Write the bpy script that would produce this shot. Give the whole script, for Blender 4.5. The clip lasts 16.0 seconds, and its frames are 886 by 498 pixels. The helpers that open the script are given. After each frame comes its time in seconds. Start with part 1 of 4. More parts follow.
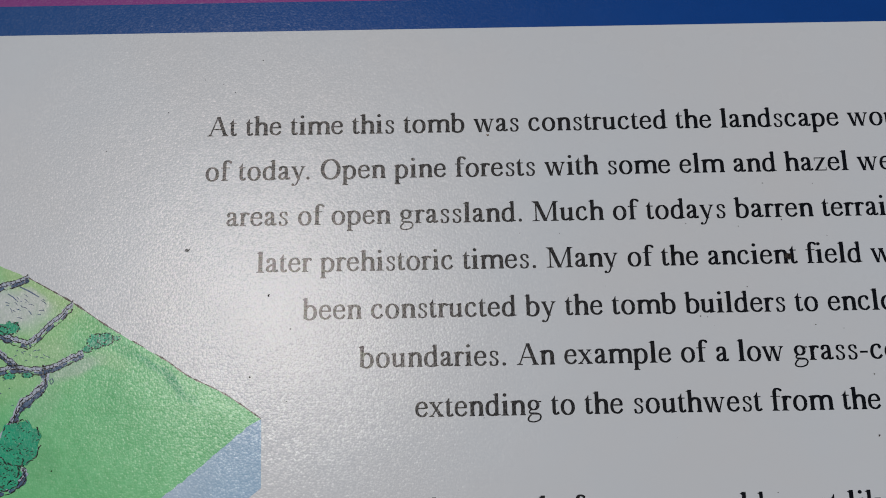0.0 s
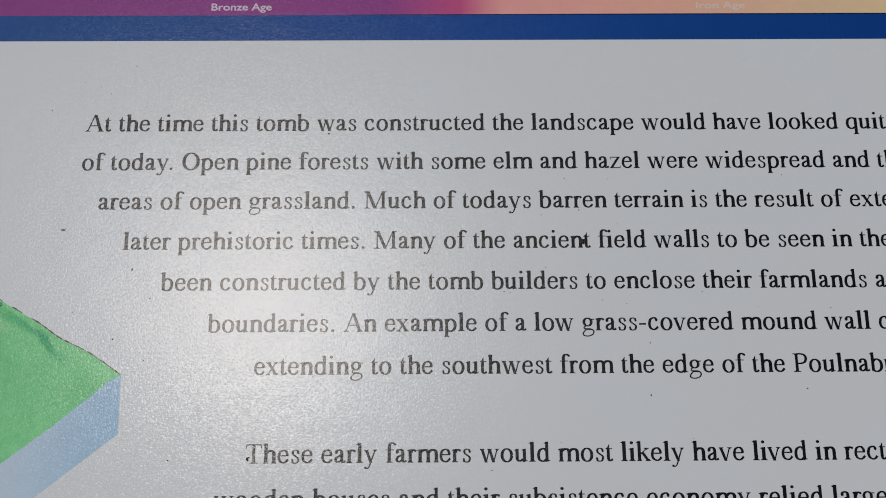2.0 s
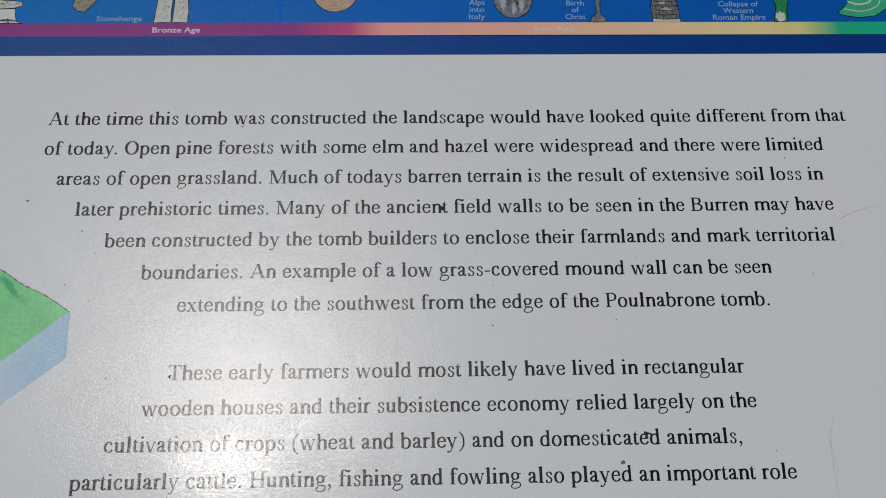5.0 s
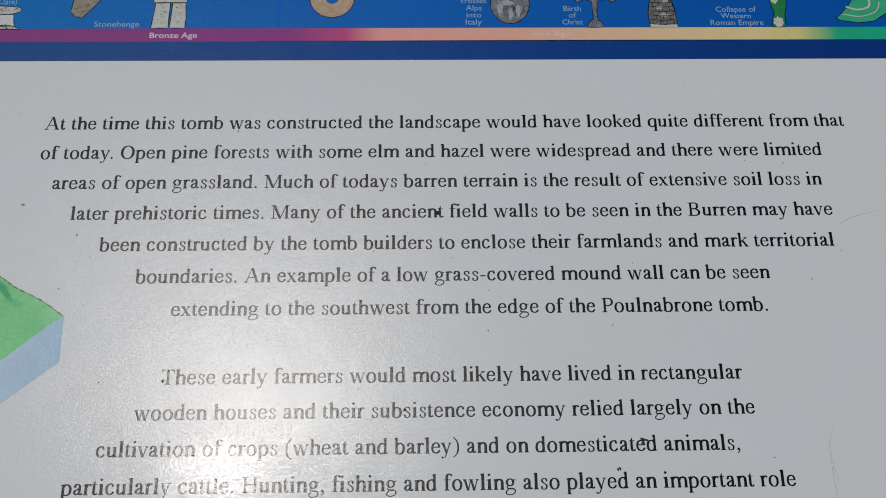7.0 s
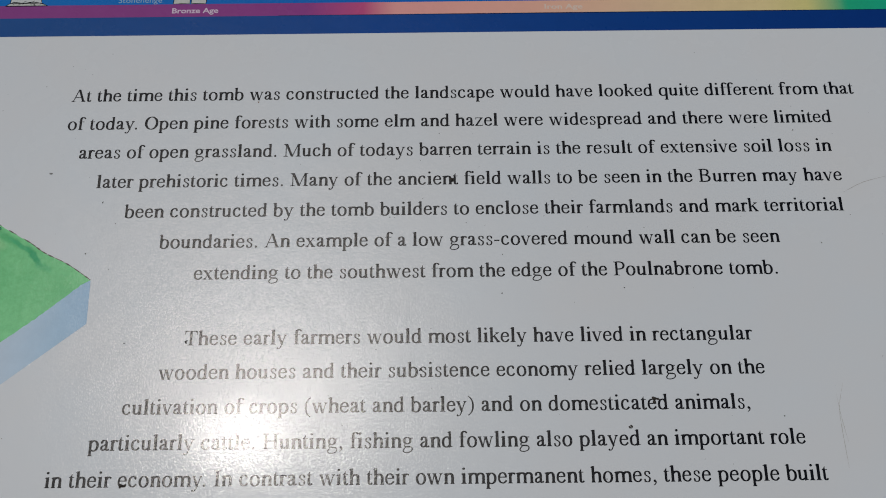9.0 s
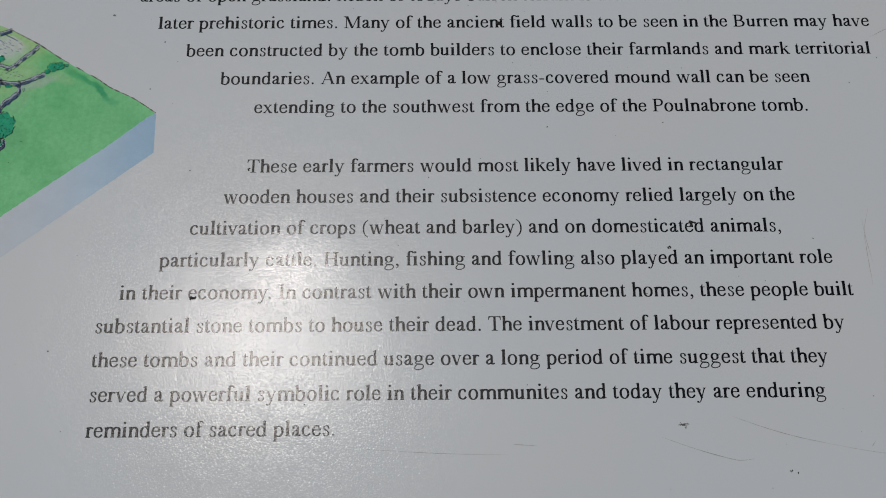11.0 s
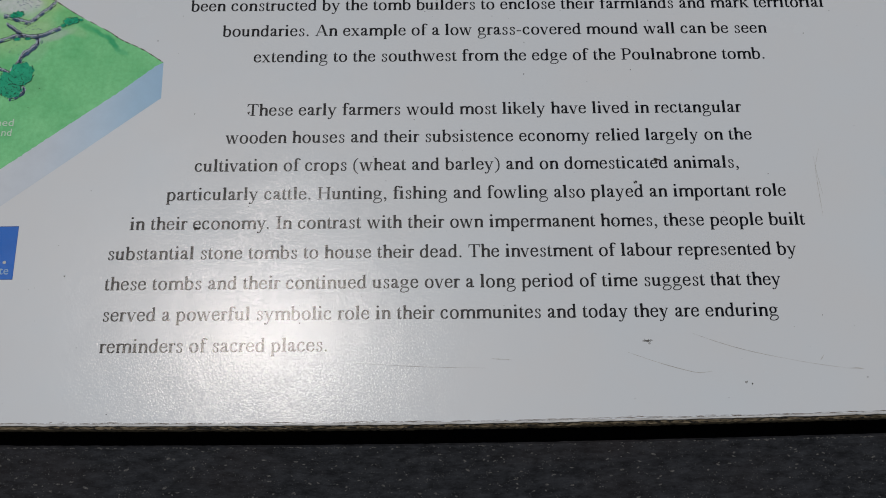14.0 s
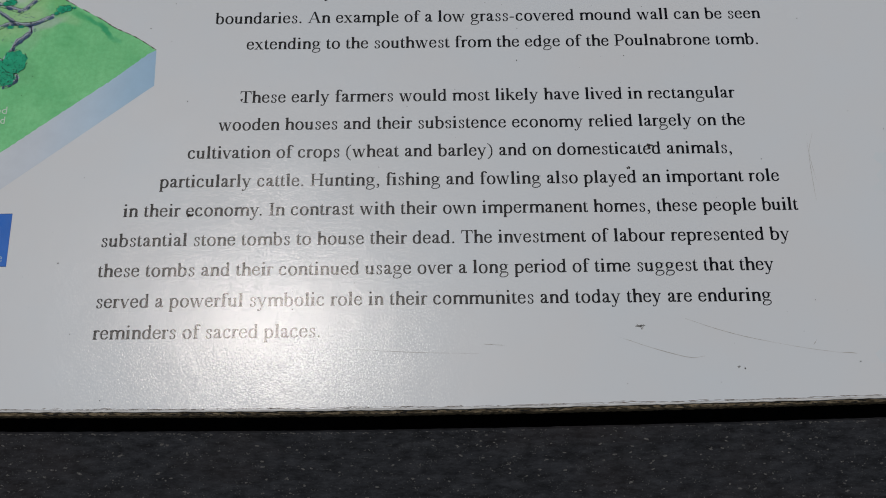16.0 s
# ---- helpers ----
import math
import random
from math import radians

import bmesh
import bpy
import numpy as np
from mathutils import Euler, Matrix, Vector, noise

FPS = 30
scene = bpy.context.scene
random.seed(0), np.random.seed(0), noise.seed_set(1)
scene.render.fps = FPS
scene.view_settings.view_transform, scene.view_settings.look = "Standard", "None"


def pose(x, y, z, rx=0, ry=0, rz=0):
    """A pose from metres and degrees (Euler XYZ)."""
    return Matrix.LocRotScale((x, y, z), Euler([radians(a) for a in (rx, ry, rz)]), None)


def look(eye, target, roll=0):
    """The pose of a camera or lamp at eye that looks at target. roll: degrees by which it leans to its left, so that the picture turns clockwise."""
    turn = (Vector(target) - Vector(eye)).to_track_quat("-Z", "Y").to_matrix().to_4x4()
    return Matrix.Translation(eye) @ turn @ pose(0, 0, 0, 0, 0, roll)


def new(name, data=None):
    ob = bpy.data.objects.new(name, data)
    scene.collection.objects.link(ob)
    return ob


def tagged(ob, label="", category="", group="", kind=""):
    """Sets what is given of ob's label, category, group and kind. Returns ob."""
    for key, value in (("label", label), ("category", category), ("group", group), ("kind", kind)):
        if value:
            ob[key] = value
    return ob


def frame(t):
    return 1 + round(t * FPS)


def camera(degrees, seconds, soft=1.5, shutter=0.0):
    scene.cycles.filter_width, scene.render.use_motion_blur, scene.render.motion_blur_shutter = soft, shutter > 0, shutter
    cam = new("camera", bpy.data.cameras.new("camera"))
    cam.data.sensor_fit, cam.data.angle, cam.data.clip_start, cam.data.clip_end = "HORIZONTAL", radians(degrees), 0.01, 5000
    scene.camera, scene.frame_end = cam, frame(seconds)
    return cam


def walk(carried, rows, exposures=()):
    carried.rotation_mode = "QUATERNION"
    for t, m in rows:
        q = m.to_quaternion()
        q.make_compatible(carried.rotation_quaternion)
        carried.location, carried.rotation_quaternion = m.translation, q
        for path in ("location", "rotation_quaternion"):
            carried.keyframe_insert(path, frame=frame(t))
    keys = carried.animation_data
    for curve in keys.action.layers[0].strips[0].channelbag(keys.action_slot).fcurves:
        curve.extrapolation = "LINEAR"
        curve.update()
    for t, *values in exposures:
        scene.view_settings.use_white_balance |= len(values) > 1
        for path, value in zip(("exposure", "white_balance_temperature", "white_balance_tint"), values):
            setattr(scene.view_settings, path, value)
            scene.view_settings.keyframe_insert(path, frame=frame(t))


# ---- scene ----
# A printed laminate information panel on a sloping lectern, filmed by hand from close above it.
# Plan units: millimetres on the panel; x along the text, y up the slope, z out of the print.
MM = 0.001
BOARD = pose(0, 0, 1.0, 38, 0, 0)

cam = camera(53.31, 16.0, soft=1.0)
# seconds, place on the panel in mm, turn in degrees
PATH = [
    (0, 68.99, -90.69, 248.59, 12.522, 0.097, -1.000),
    (0.5, 82.51, -89.34, 267.18, 11.960, -0.414, -0.434),
    (1, 91.54, -92.40, 267.08, 12.276, -0.574, -0.315),
    (1.5, 102.20, -96.33, 270.78, 12.537, -0.454, -0.347),
    (2, 119.97, -106.35, 286.32, 12.719, -0.367, -0.367),
    (2.5, 122.86, -108.91, 292.80, 13.143, -1.120, -0.738),
    (3, 133.42, -124.86, 316.35, 14.743, -1.670, -1.078),
    (3.5, 141.29, -143.42, 337.69, 15.939, -1.619, -1.065),
    (4, 152.45, -157.40, 346.17, 16.721, -1.620, -1.142),
    (4.2, 158.44, -161.24, 348.68, 16.852, -1.506, -1.098),
    (6.5, 158.89, -171.02, 348.63, 18.196, -1.284, -0.892),
    (7, 163.67, -170.48, 347.43, 18.331, -0.961, -0.774),
    (7.5, 163.44, -172.25, 343.99, 18.506, -0.810, -0.811),
    (8, 160.76, -174.71, 346.22, 18.491, -0.612, -0.814),
    (8.5, 163.79, -180.02, 350.65, 18.552, -0.491, -0.828),
    (9, 164.74, -187.97, 350.66, 18.487, 0.207, -0.563),
    (9.5, 152.12, -201.80, 337.22, 17.686, 0.614, -0.215),
    (10, 140.85, -217.42, 340.16, 16.669, 0.572, -0.132),
    (10.2, 136.15, -225.97, 344.17, 16.176, -0.034, -0.427),
    (12.3, 149.13, -269.33, 365.68, 16.447, -0.390, -0.470),
    (12.5, 145.94, -274.49, 369.12, 16.505, -0.255, -0.514),
    (13, 143.83, -280.00, 371.28, 16.527, -0.100, -0.480),
    (13.5, 148.03, -284.40, 374.18, 16.488, 0.035, -0.472),
    (14, 148.75, -288.61, 375.00, 16.710, -0.035, -0.498),
    (14.5, 146.50, -286.43, 372.24, 16.400, 0.075, -0.500),
    (15, 147.73, -287.62, 373.09, 16.435, 0.047, -0.518),
    (15.5, 150.59, -288.71, 370.21, 16.395, 0.074, -0.547),
    (16, 153.12, -292.97, 373.84, 16.457, 0.182, -0.601),
]
# seconds, stops, kelvin, tint
EXPOSURES = [(0, -1.49, 6540, 12.5), (0.5, -1.51, 6545, 12.5), (1.5, -1.50, 6560, 12), (2, -1.38, 6540, 11.5), (2.5, -1.37, 6540, 11), (3.5, -1.36, 6530, 10.5), (8, -1.35, 6530, 10.5), (8.5, -1.46, 6530, 10.5), (9, -1.50, 6530, 10.5), (9.5, -1.6, 6520, 10.5), (10, -1.61, 6520, 10.5),
             (12.5, -1.62, 6540, 11), (13, -1.46, 6540, 11.5), (14, -1.45, 6540, 11.5), (16, -1.45, 6540, 11.5)]
walk(cam, [(t, BOARD @ pose(x * MM, y * MM, z * MM, a, b, c)) for t, x, y, z, a, b, c in PATH], EXPOSURES)

# ---- light: high sun from up the slope, clear sky ----
SUN_ON_PANEL = Vector((-0.187, 0.150, 0.967))
sun_way = (BOARD.to_3x3() @ SUN_ON_PANEL).normalized()
sun_data = bpy.data.lights.new("sun", "SUN")
sun_data.energy, sun_data.angle, sun_data.color = 3.6, radians(0.53), (1.0, 0.97, 0.925)
sun = new("sun", sun_data)
sun.matrix_world = look(sun_way * 30, (0, 0, 0))

world = bpy.data.worlds.new("sky")
scene.world = world
world.use_nodes = True
wn, wl = world.node_tree.nodes, world.node_tree.links
wn.clear()
sky = wn.new("ShaderNodeTexSky")
sky.sky_type, sky.sun_disc = "NISHITA", False
sky.sun_elevation = math.asin(sun_way.z)
sky.sun_rotation = math.atan2(sun_way.x, sun_way.y)
bg = wn.new("ShaderNodeBackground")
bg.inputs["Strength"].default_value = 0.075
wo = wn.new("ShaderNodeOutputWorld")
wl.new(sky.outputs[0], bg.inputs["Color"])
wl.new(bg.outputs[0], wo.inputs["Surface"])


# ---- materials ----
def material(name):
    m = bpy.data.materials.new(name)
    m.use_nodes = True
    n, l = m.node_tree.nodes, m.node_tree.links
    bsdf = n["Principled BSDF"]
    at = n.new("ShaderNodeTexCoord").outputs["Object"]
    return m, n, l, bsdf, at


def noise_at(n, l, at, scale, detail=2.0, rough=0.5, stretch=None):
    if stretch:
        mp = n.new("ShaderNodeMapping")
        mp.inputs["Scale"].default_value = stretch
        l.new(at, mp.inputs["Vector"])
        at = mp.outputs[0]
    t = n.new("ShaderNodeTexNoise")
    t.inputs["Scale"].default_value, t.inputs["Detail"].default_value = scale, detail
    t.inputs["Roughness"].default_value = rough
    l.new(at, t.inputs["Vector"])
    return t.outputs["Fac"]


def ramp(n, l, fac, stops):
    r = n.new("ShaderNodeValToRGB")
    e = r.color_ramp.elements
    while len(e) < len(stops):
        e.new(0.5)
    for k, (p, c) in enumerate(stops):
        e[k].position, e[k].color = p, (*c, 1)
    l.new(fac, r.inputs["Fac"])
    return r.outputs["Color"]


def shade(c, f):
    return tuple(min(1.0, v * f) for v in c)


def laminate(m, n, l, colour, at):
    """Ink or paper under a satin, finely wrinkled clear film."""
    n.remove(n["Principled BSDF"])
    ink = n.new("ShaderNodeBsdfDiffuse")
    l.new(colour, ink.inputs["Color"])
    gloss = n.new("ShaderNodeBsdfGlossy")
    gloss.distribution = "BECKMANN"
    fine = n.new("ShaderNodeTexNoise")
    fine.inputs["Scale"].default_value, fine.inputs["Detail"].default_value, fine.inputs["Roughness"].default_value = 1300, 2.0, 0.6
    l.new(at, fine.inputs["Vector"])
    lean = n.new("ShaderNodeVectorMath")
    lean.operation = "SUBTRACT"
    l.new(fine.outputs["Color"], lean.inputs[0])
    lean.inputs[1].default_value = (0.5, 0.5, 0.5)
    grain = n.new("ShaderNodeVectorMath")  # every grain of the film leans its own way
    grain.operation = "MULTIPLY_ADD"
    l.new(lean.outputs[0], grain.inputs[0])
    grain.inputs[1].default_value = (FILM_WRINKLE,) * 3
    tint = n.new("ShaderNodeVectorMath")  # faint colours of a thin film, warm on the whole
    tint.operation = "MULTIPLY_ADD"
    l.new(lean.outputs[0], tint.inputs[0])
    tint.inputs[1].default_value, tint.inputs[2].default_value = (0.45, 0.45, 0.45), (1.0, 0.955, 0.93)
    l.new(tint.outputs[0], gloss.inputs["Color"])
    sep = n.new("ShaderNodeSeparateXYZ")
    l.new(at, sep.inputs[0])
    tilt = n.new("ShaderNodeMapRange")  # normals lean towards the lower rim to steer the glare; the sheet stays flat
    tilt.inputs["From Min"].default_value, tilt.inputs["From Max"].default_value = -0.140, -0.252
    tilt.inputs["To Max"].default_value = -0.029
    l.new(sep.outputs["Y"], tilt.inputs["Value"])
    up = n.new("ShaderNodeVectorMath")
    up.operation = "MULTIPLY_ADD"
    l.new(tilt.outputs[0], up.inputs[0])
    up.inputs[1].default_value = BOARD.to_3x3() @ Vector((0, 1, 0))
    l.new(n.new("ShaderNodeNewGeometry").outputs["Normal"], up.inputs[2])
    l.new(up.outputs[0], grain.inputs[2])
    cell = n.new("ShaderNodeTexVoronoi")  # the film is embossed with small domes
    cell.voronoi_dimensions = "2D"
    cell.inputs["Scale"].default_value = FILM_DOMES
    l.new(at, cell.inputs["Vector"])
    off = n.new("ShaderNodeVectorMath")
    off.operation = "SUBTRACT"
    l.new(at, off.inputs[0])
    l.new(cell.outputs["Position"], off.inputs[1])
    swing = n.new("ShaderNodeVectorRotate")
    swing.rotation_type = "X_AXIS"
    swing.inputs["Angle"].default_value = radians(38)
    l.new(off.outputs[0], swing.inputs["Vector"])
    dome = n.new("ShaderNodeVectorMath")
    dome.operation = "MULTIPLY_ADD"
    l.new(swing.outputs[0], dome.inputs[0])
    dome.inputs[1].default_value = (FILM_EMBOSS,) * 3
    l.new(grain.outputs[0], dome.inputs[2])
    b1 = n.new("ShaderNodeVectorMath")
    b1.operation = "NORMALIZE"
    l.new(dome.outputs[0], b1.inputs[0])
    b2 = n.new("ShaderNodeBump")
    b2.inputs["Strength"].default_value, b2.inputs["Distance"].default_value = 1.0, 0.00011
    l.new(noise_at(n, l, at, 70, 3.0), b2.inputs["Height"])
    l.new(b1.outputs[0], b2.inputs["Normal"])
    l.new(b2.outputs[0], gloss.inputs["Normal"])
    r = n.new("ShaderNodeMapRange")
    r.inputs["To Min"].default_value, r.inputs["To Max"].default_value = FILM_ROUGH - 0.03, FILM_ROUGH + 0.03
    l.new(noise_at(n, l, at, 35, 4.0, 0.6), r.inputs["Value"])
    worn = n.new("ShaderNodeMapRange")  # rubbed duller up the slope, where visitors lean
    worn.inputs["From Min"].default_value, worn.inputs["From Max"].default_value = -0.165, -0.050
    worn.inputs["To Min"].default_value, worn.inputs["To Max"].default_value = -0.012, 0.045
    l.new(sep.outputs["Y"], worn.inputs["Value"])
    dull = n.new("ShaderNodeMath")
    l.new(r.outputs[0], dull.inputs[0])
    l.new(worn.outputs[0], dull.inputs[1])
    l.new(dull.outputs[0], gloss.inputs["Roughness"])
    haze = n.new("ShaderNodeBsdfGlossy")  # the film's dull, hazed share
    haze.distribution = "BECKMANN"
    haze.inputs["Roughness"].default_value = 0.36
    l.new(b2.outputs[0], haze.inputs["Normal"])
    satin = n.new("ShaderNodeMixShader")
    satin.inputs["Fac"].default_value = 0.5
    l.new(gloss.outputs[0], satin.inputs[1])
    l.new(haze.outputs[0], satin.inputs[2])
    fr = n.new("ShaderNodeFresnel")
    fr.inputs["IOR"].default_value = FILM_IOR
    place = n.new("ShaderNodeMapping")  # a glossier spot: the film's reflection is boosted for the glare's hot core
    place.vector_type = "TEXTURE"
    place.inputs["Location"].default_value = (0.082, -0.149, 0)
    place.inputs["Scale"].default_value = (0.032, 0.023, 1)
    l.new(at, place.inputs["Vector"])
    far = n.new("ShaderNodeVectorMath")
    far.operation = "LENGTH"
    l.new(place.outputs[0], far.inputs[0])
    boost = n.new("ShaderNodeMapRange")
    boost.interpolation_type = "SMOOTHSTEP"
    boost.inputs["From Min"].default_value, boost.inputs["From Max"].default_value = 1.0, 0.1
    boost.inputs["To Min"].default_value, boost.inputs["To Max"].default_value = 1.0, 2.15
    l.new(far.outputs["Value"], boost.inputs["Value"])
    sheen = n.new("ShaderNodeMath")
    sheen.operation = "MULTIPLY"
    l.new(fr.outputs[0], sheen.inputs[0])
    l.new(boost.outputs[0], sheen.inputs[1])
    mix = n.new("ShaderNodeMixShader")
    l.new(sheen.outputs[0], mix.inputs["Fac"])
    l.new(ink.outputs[0], mix.inputs[1])
    l.new(satin.outputs[0], mix.inputs[2])
    l.new(mix.outputs[0], n["Material Output"].inputs["Surface"])


FILM_WRINKLE, FILM_ROUGH, FILM_IOR = 0.17, 0.228, 1.40
FILM_DOMES, FILM_EMBOSS = 1650, 92


def printed(name, colour, spread=0.05, scale=90, second=None):
    """Ink under the film: mottled a little, towards a second ink where one is given."""
    m, n, l, bsdf, at = material(name)
    f = noise_at(n, l, at, scale, 4.0, 0.6)
    lo, hi = second or shade(colour, 1 - spread), shade(colour, 1 + spread) if not second else colour
    laminate(m, n, l, ramp(n, l, f, [(0.3, lo), (0.7, hi)]), at)
    return m


def printed_run(name, stops, x0, x1, axis=0, turn=0.0):
    """Ink that runs from colour to colour between two places on the panel (mm)."""
    m, n, l, bsdf, at = material(name)
    rot = n.new("ShaderNodeMapping")
    rot.inputs["Rotation"].default_value = (0, 0, radians(turn))
    l.new(at, rot.inputs["Vector"])
    sep = n.new("ShaderNodeSeparateXYZ")
    l.new(rot.outputs[0], sep.inputs[0])
    r = n.new("ShaderNodeMapRange")
    r.inputs["From Min"].default_value, r.inputs["From Max"].default_value = x0 * MM, x1 * MM
    l.new(sep.outputs[axis], r.inputs["Value"])
    base = ramp(n, l, r.outputs[0], stops)
    mix = n.new("ShaderNodeMix")
    mix.data_type, mix.blend_type = "RGBA", "MULTIPLY"
    mix.inputs["Factor"].default_value = 1.0
    l.new(base, mix.inputs["A"])
    l.new(ramp(n, l, noise_at(n, l, at, 120, 4.0, 0.65), [(0.3, (0.94, 0.94, 0.94)), (0.7, (1, 1, 1))]), mix.inputs["B"])
    laminate(m, n, l, mix.outputs["Result"], at)
    return m


def washed(name, lo, hi, washes):
    """Watercolour: a mottled ground with soft-edged washes x, y, long, short (mm), turn, colour, strength."""
    m, n, l, bsdf, at = material(name)
    col = ramp(n, l, noise_at(n, l, at, 55, 5.0, 0.62), [(0.32, lo), (0.68, hi)])
    warp = n.new("ShaderNodeTexNoise")
    warp.inputs["Scale"].default_value, warp.inputs["Detail"].default_value = 160, 4.0
    l.new(at, warp.inputs["Vector"])
    shift = n.new("ShaderNodeVectorMath")
    shift.operation = "MULTIPLY_ADD"
    l.new(warp.outputs["Color"], shift.inputs[0])
    shift.inputs[1].default_value = (0.0036, 0.0036, 0)
    l.new(at, shift.inputs[2])
    for x, y, a, b, turn, colour, strength in washes:
        to = n.new("ShaderNodeMapping")
        to.vector_type = "TEXTURE"
        to.inputs["Location"].default_value = ((x + 1.8) * MM, (y + 1.8) * MM, 0)
        to.inputs["Rotation"].default_value = (0, 0, radians(turn))
        to.inputs["Scale"].default_value = (a * MM, b * MM, 1)
        l.new(shift.outputs[0], to.inputs["Vector"])
        far = n.new("ShaderNodeVectorMath")
        far.operation = "LENGTH"
        l.new(to.outputs[0], far.inputs[0])
        near = n.new("ShaderNodeMapRange")
        near.inputs["From Min"].default_value, near.inputs["From Max"].default_value = 1.25, 0.6
        near.inputs["To Max"].default_value = strength
        l.new(far.outputs["Value"], near.inputs["Value"])
        mix = n.new("ShaderNodeMix")
        mix.data_type = "RGBA"
        l.new(near.outputs[0], mix.inputs["Factor"])
        l.new(col, mix.inputs["A"])
        mix.inputs["B"].default_value = (*colour, 1)
        col = mix.outputs["Result"]
    tooth = n.new("ShaderNodeMix")  # pigment caught in the paper's tooth
    tooth.data_type, tooth.blend_type = "RGBA", "MULTIPLY"
    tooth.inputs["Factor"].default_value = 1.0
    l.new(col, tooth.inputs["A"])
    l.new(ramp(n, l, noise_at(n, l, at, 420, 5.0, 0.7), [(0.32, (0.80, 0.88, 0.80)), (0.62, (1, 1, 1))]), tooth.inputs["B"])
    laminate(m, n, l, tooth.outputs["Result"], at)
    return m


def rough_stuff(name, lo, hi, scale, rough=0.8, bump=0.0003, stretch=None, specks=None, stain=None, detail=6.0, fine=0.65):
    m, n, l, bsdf, at = material(name)
    f = noise_at(n, l, at, scale, detail, fine, stretch)
    col = ramp(n, l, f, [(0.38, lo), (0.64, hi)])
    if stain:
        mix = n.new("ShaderNodeMix")
        mix.data_type = "RGBA"
        l.new(ramp(n, l, noise_at(n, l, at, stain[0], 4.0, 0.6, (0.5, 1, 1)), [(0.48, (0, 0, 0)), (0.70, (0.6, 0.6, 0.6))]), mix.inputs["Factor"])
        l.new(col, mix.inputs["A"])
        mix.inputs["B"].default_value = (*stain[1], 1)
        col = mix.outputs["Result"]
    if specks:
        v = n.new("ShaderNodeTexVoronoi")
        v.inputs["Scale"].default_value = specks[0]
        l.new(at, v.inputs["Vector"])
        mask = ramp(n, l, v.outputs["Distance"], [(specks[1], (1, 1, 1)), (specks[1] * 1.8, (0, 0, 0))])
        patch = ramp(n, l, noise_at(n, l, at, specks[0] * 0.35, 3.0), [(0.5, (0, 0, 0)), (0.62, (1, 1, 1))])
        both = n.new("ShaderNodeMix")
        both.data_type, both.blend_type = "RGBA", "MULTIPLY"
        both.inputs["Factor"].default_value = 1.0
        l.new(mask, both.inputs["A"])
        l.new(patch, both.inputs["B"])
        mix = n.new("ShaderNodeMix")
        mix.data_type = "RGBA"
        l.new(both.outputs["Result"], mix.inputs["Factor"])
        l.new(col, mix.inputs["A"])
        mix.inputs["B"].default_value = (*specks[2], 1)
        col = mix.outputs["Result"]
    l.new(col, bsdf.inputs["Base Color"])
    bsdf.inputs["Roughness"].default_value = rough
    bsdf.inputs["Specular IOR Level"].default_value = 0.25
    b = n.new("ShaderNodeBump")
    b.inputs["Strength"].default_value, b.inputs["Distance"].default_value = 1.0, bump
    l.new(noise_at(n, l, at, scale * 2.5, 5.0, 0.65, stretch), b.inputs["Height"])
    l.new(b.outputs[0], bsdf.inputs["Normal"])
    return m


PAPER = printed("white_print", (0.768, 0.812, 0.834), 0.025, 14, (0.788, 0.802, 0.802))
INK = printed("black_print", (0.006, 0.007, 0.009), 0.2)
BAND = printed_run("dark_blue_print", [(0, (0.022, 0.10, 0.31)), (0.45, (0.008, 0.075, 0.33)), (1, (0.003, 0.042, 0.24))], -60, 380)
BLUE = printed_run("blue_print", [(0, (0.01, 0.20, 0.60)), (0.5, (0.005, 0.15, 0.58)), (1, (0.002, 0.10, 0.46))], -60, 380)
LIGHT_BLUE = printed("light_blue_print", (0.0, 0.15, 0.62))
AGES = printed_run("timeline_print", [(0.0, (0.30, 0.07, 0.28)), (0.37, (0.33, 0.065, 0.29)), (0.43, (0.62, 0.10, 0.26)),
                   (0.463, (0.93, 0.42, 0.39)), (0.6, (0.92, 0.50, 0.38)), (0.72, (0.88, 0.62, 0.40)), (0.85, (0.88, 0.72, 0.36)),
                   (0.895, (0.78, 0.72, 0.28)), (0.935, (0.02, 0.48, 0.25)), (1.0, (0.01, 0.50, 0.30))], -60, 380)
LETTER_WHITE = printed("pale_letter_print", (0.34, 0.50, 0.66))
LINE = printed("blue_black_print", (0.004, 0.012, 0.05))
LETTER_PALE = printed("pale_caption_print", (0.66, 0.80, 0.66))
BROWN_INK = printed("brown_ink_print", (0.10, 0.075, 0.06), 0.2)
TINT = printed("pale_blue_tint", (0.74, 0.80, 0.82), 0.02, 60, (0.77, 0.81, 0.82))
LETTER_BRIGHT = printed("white_letter_print", (0.76, 0.62, 0.74))
LETTER_FAINT = printed("faint_letter_print", (0.82, 0.66, 0.56))
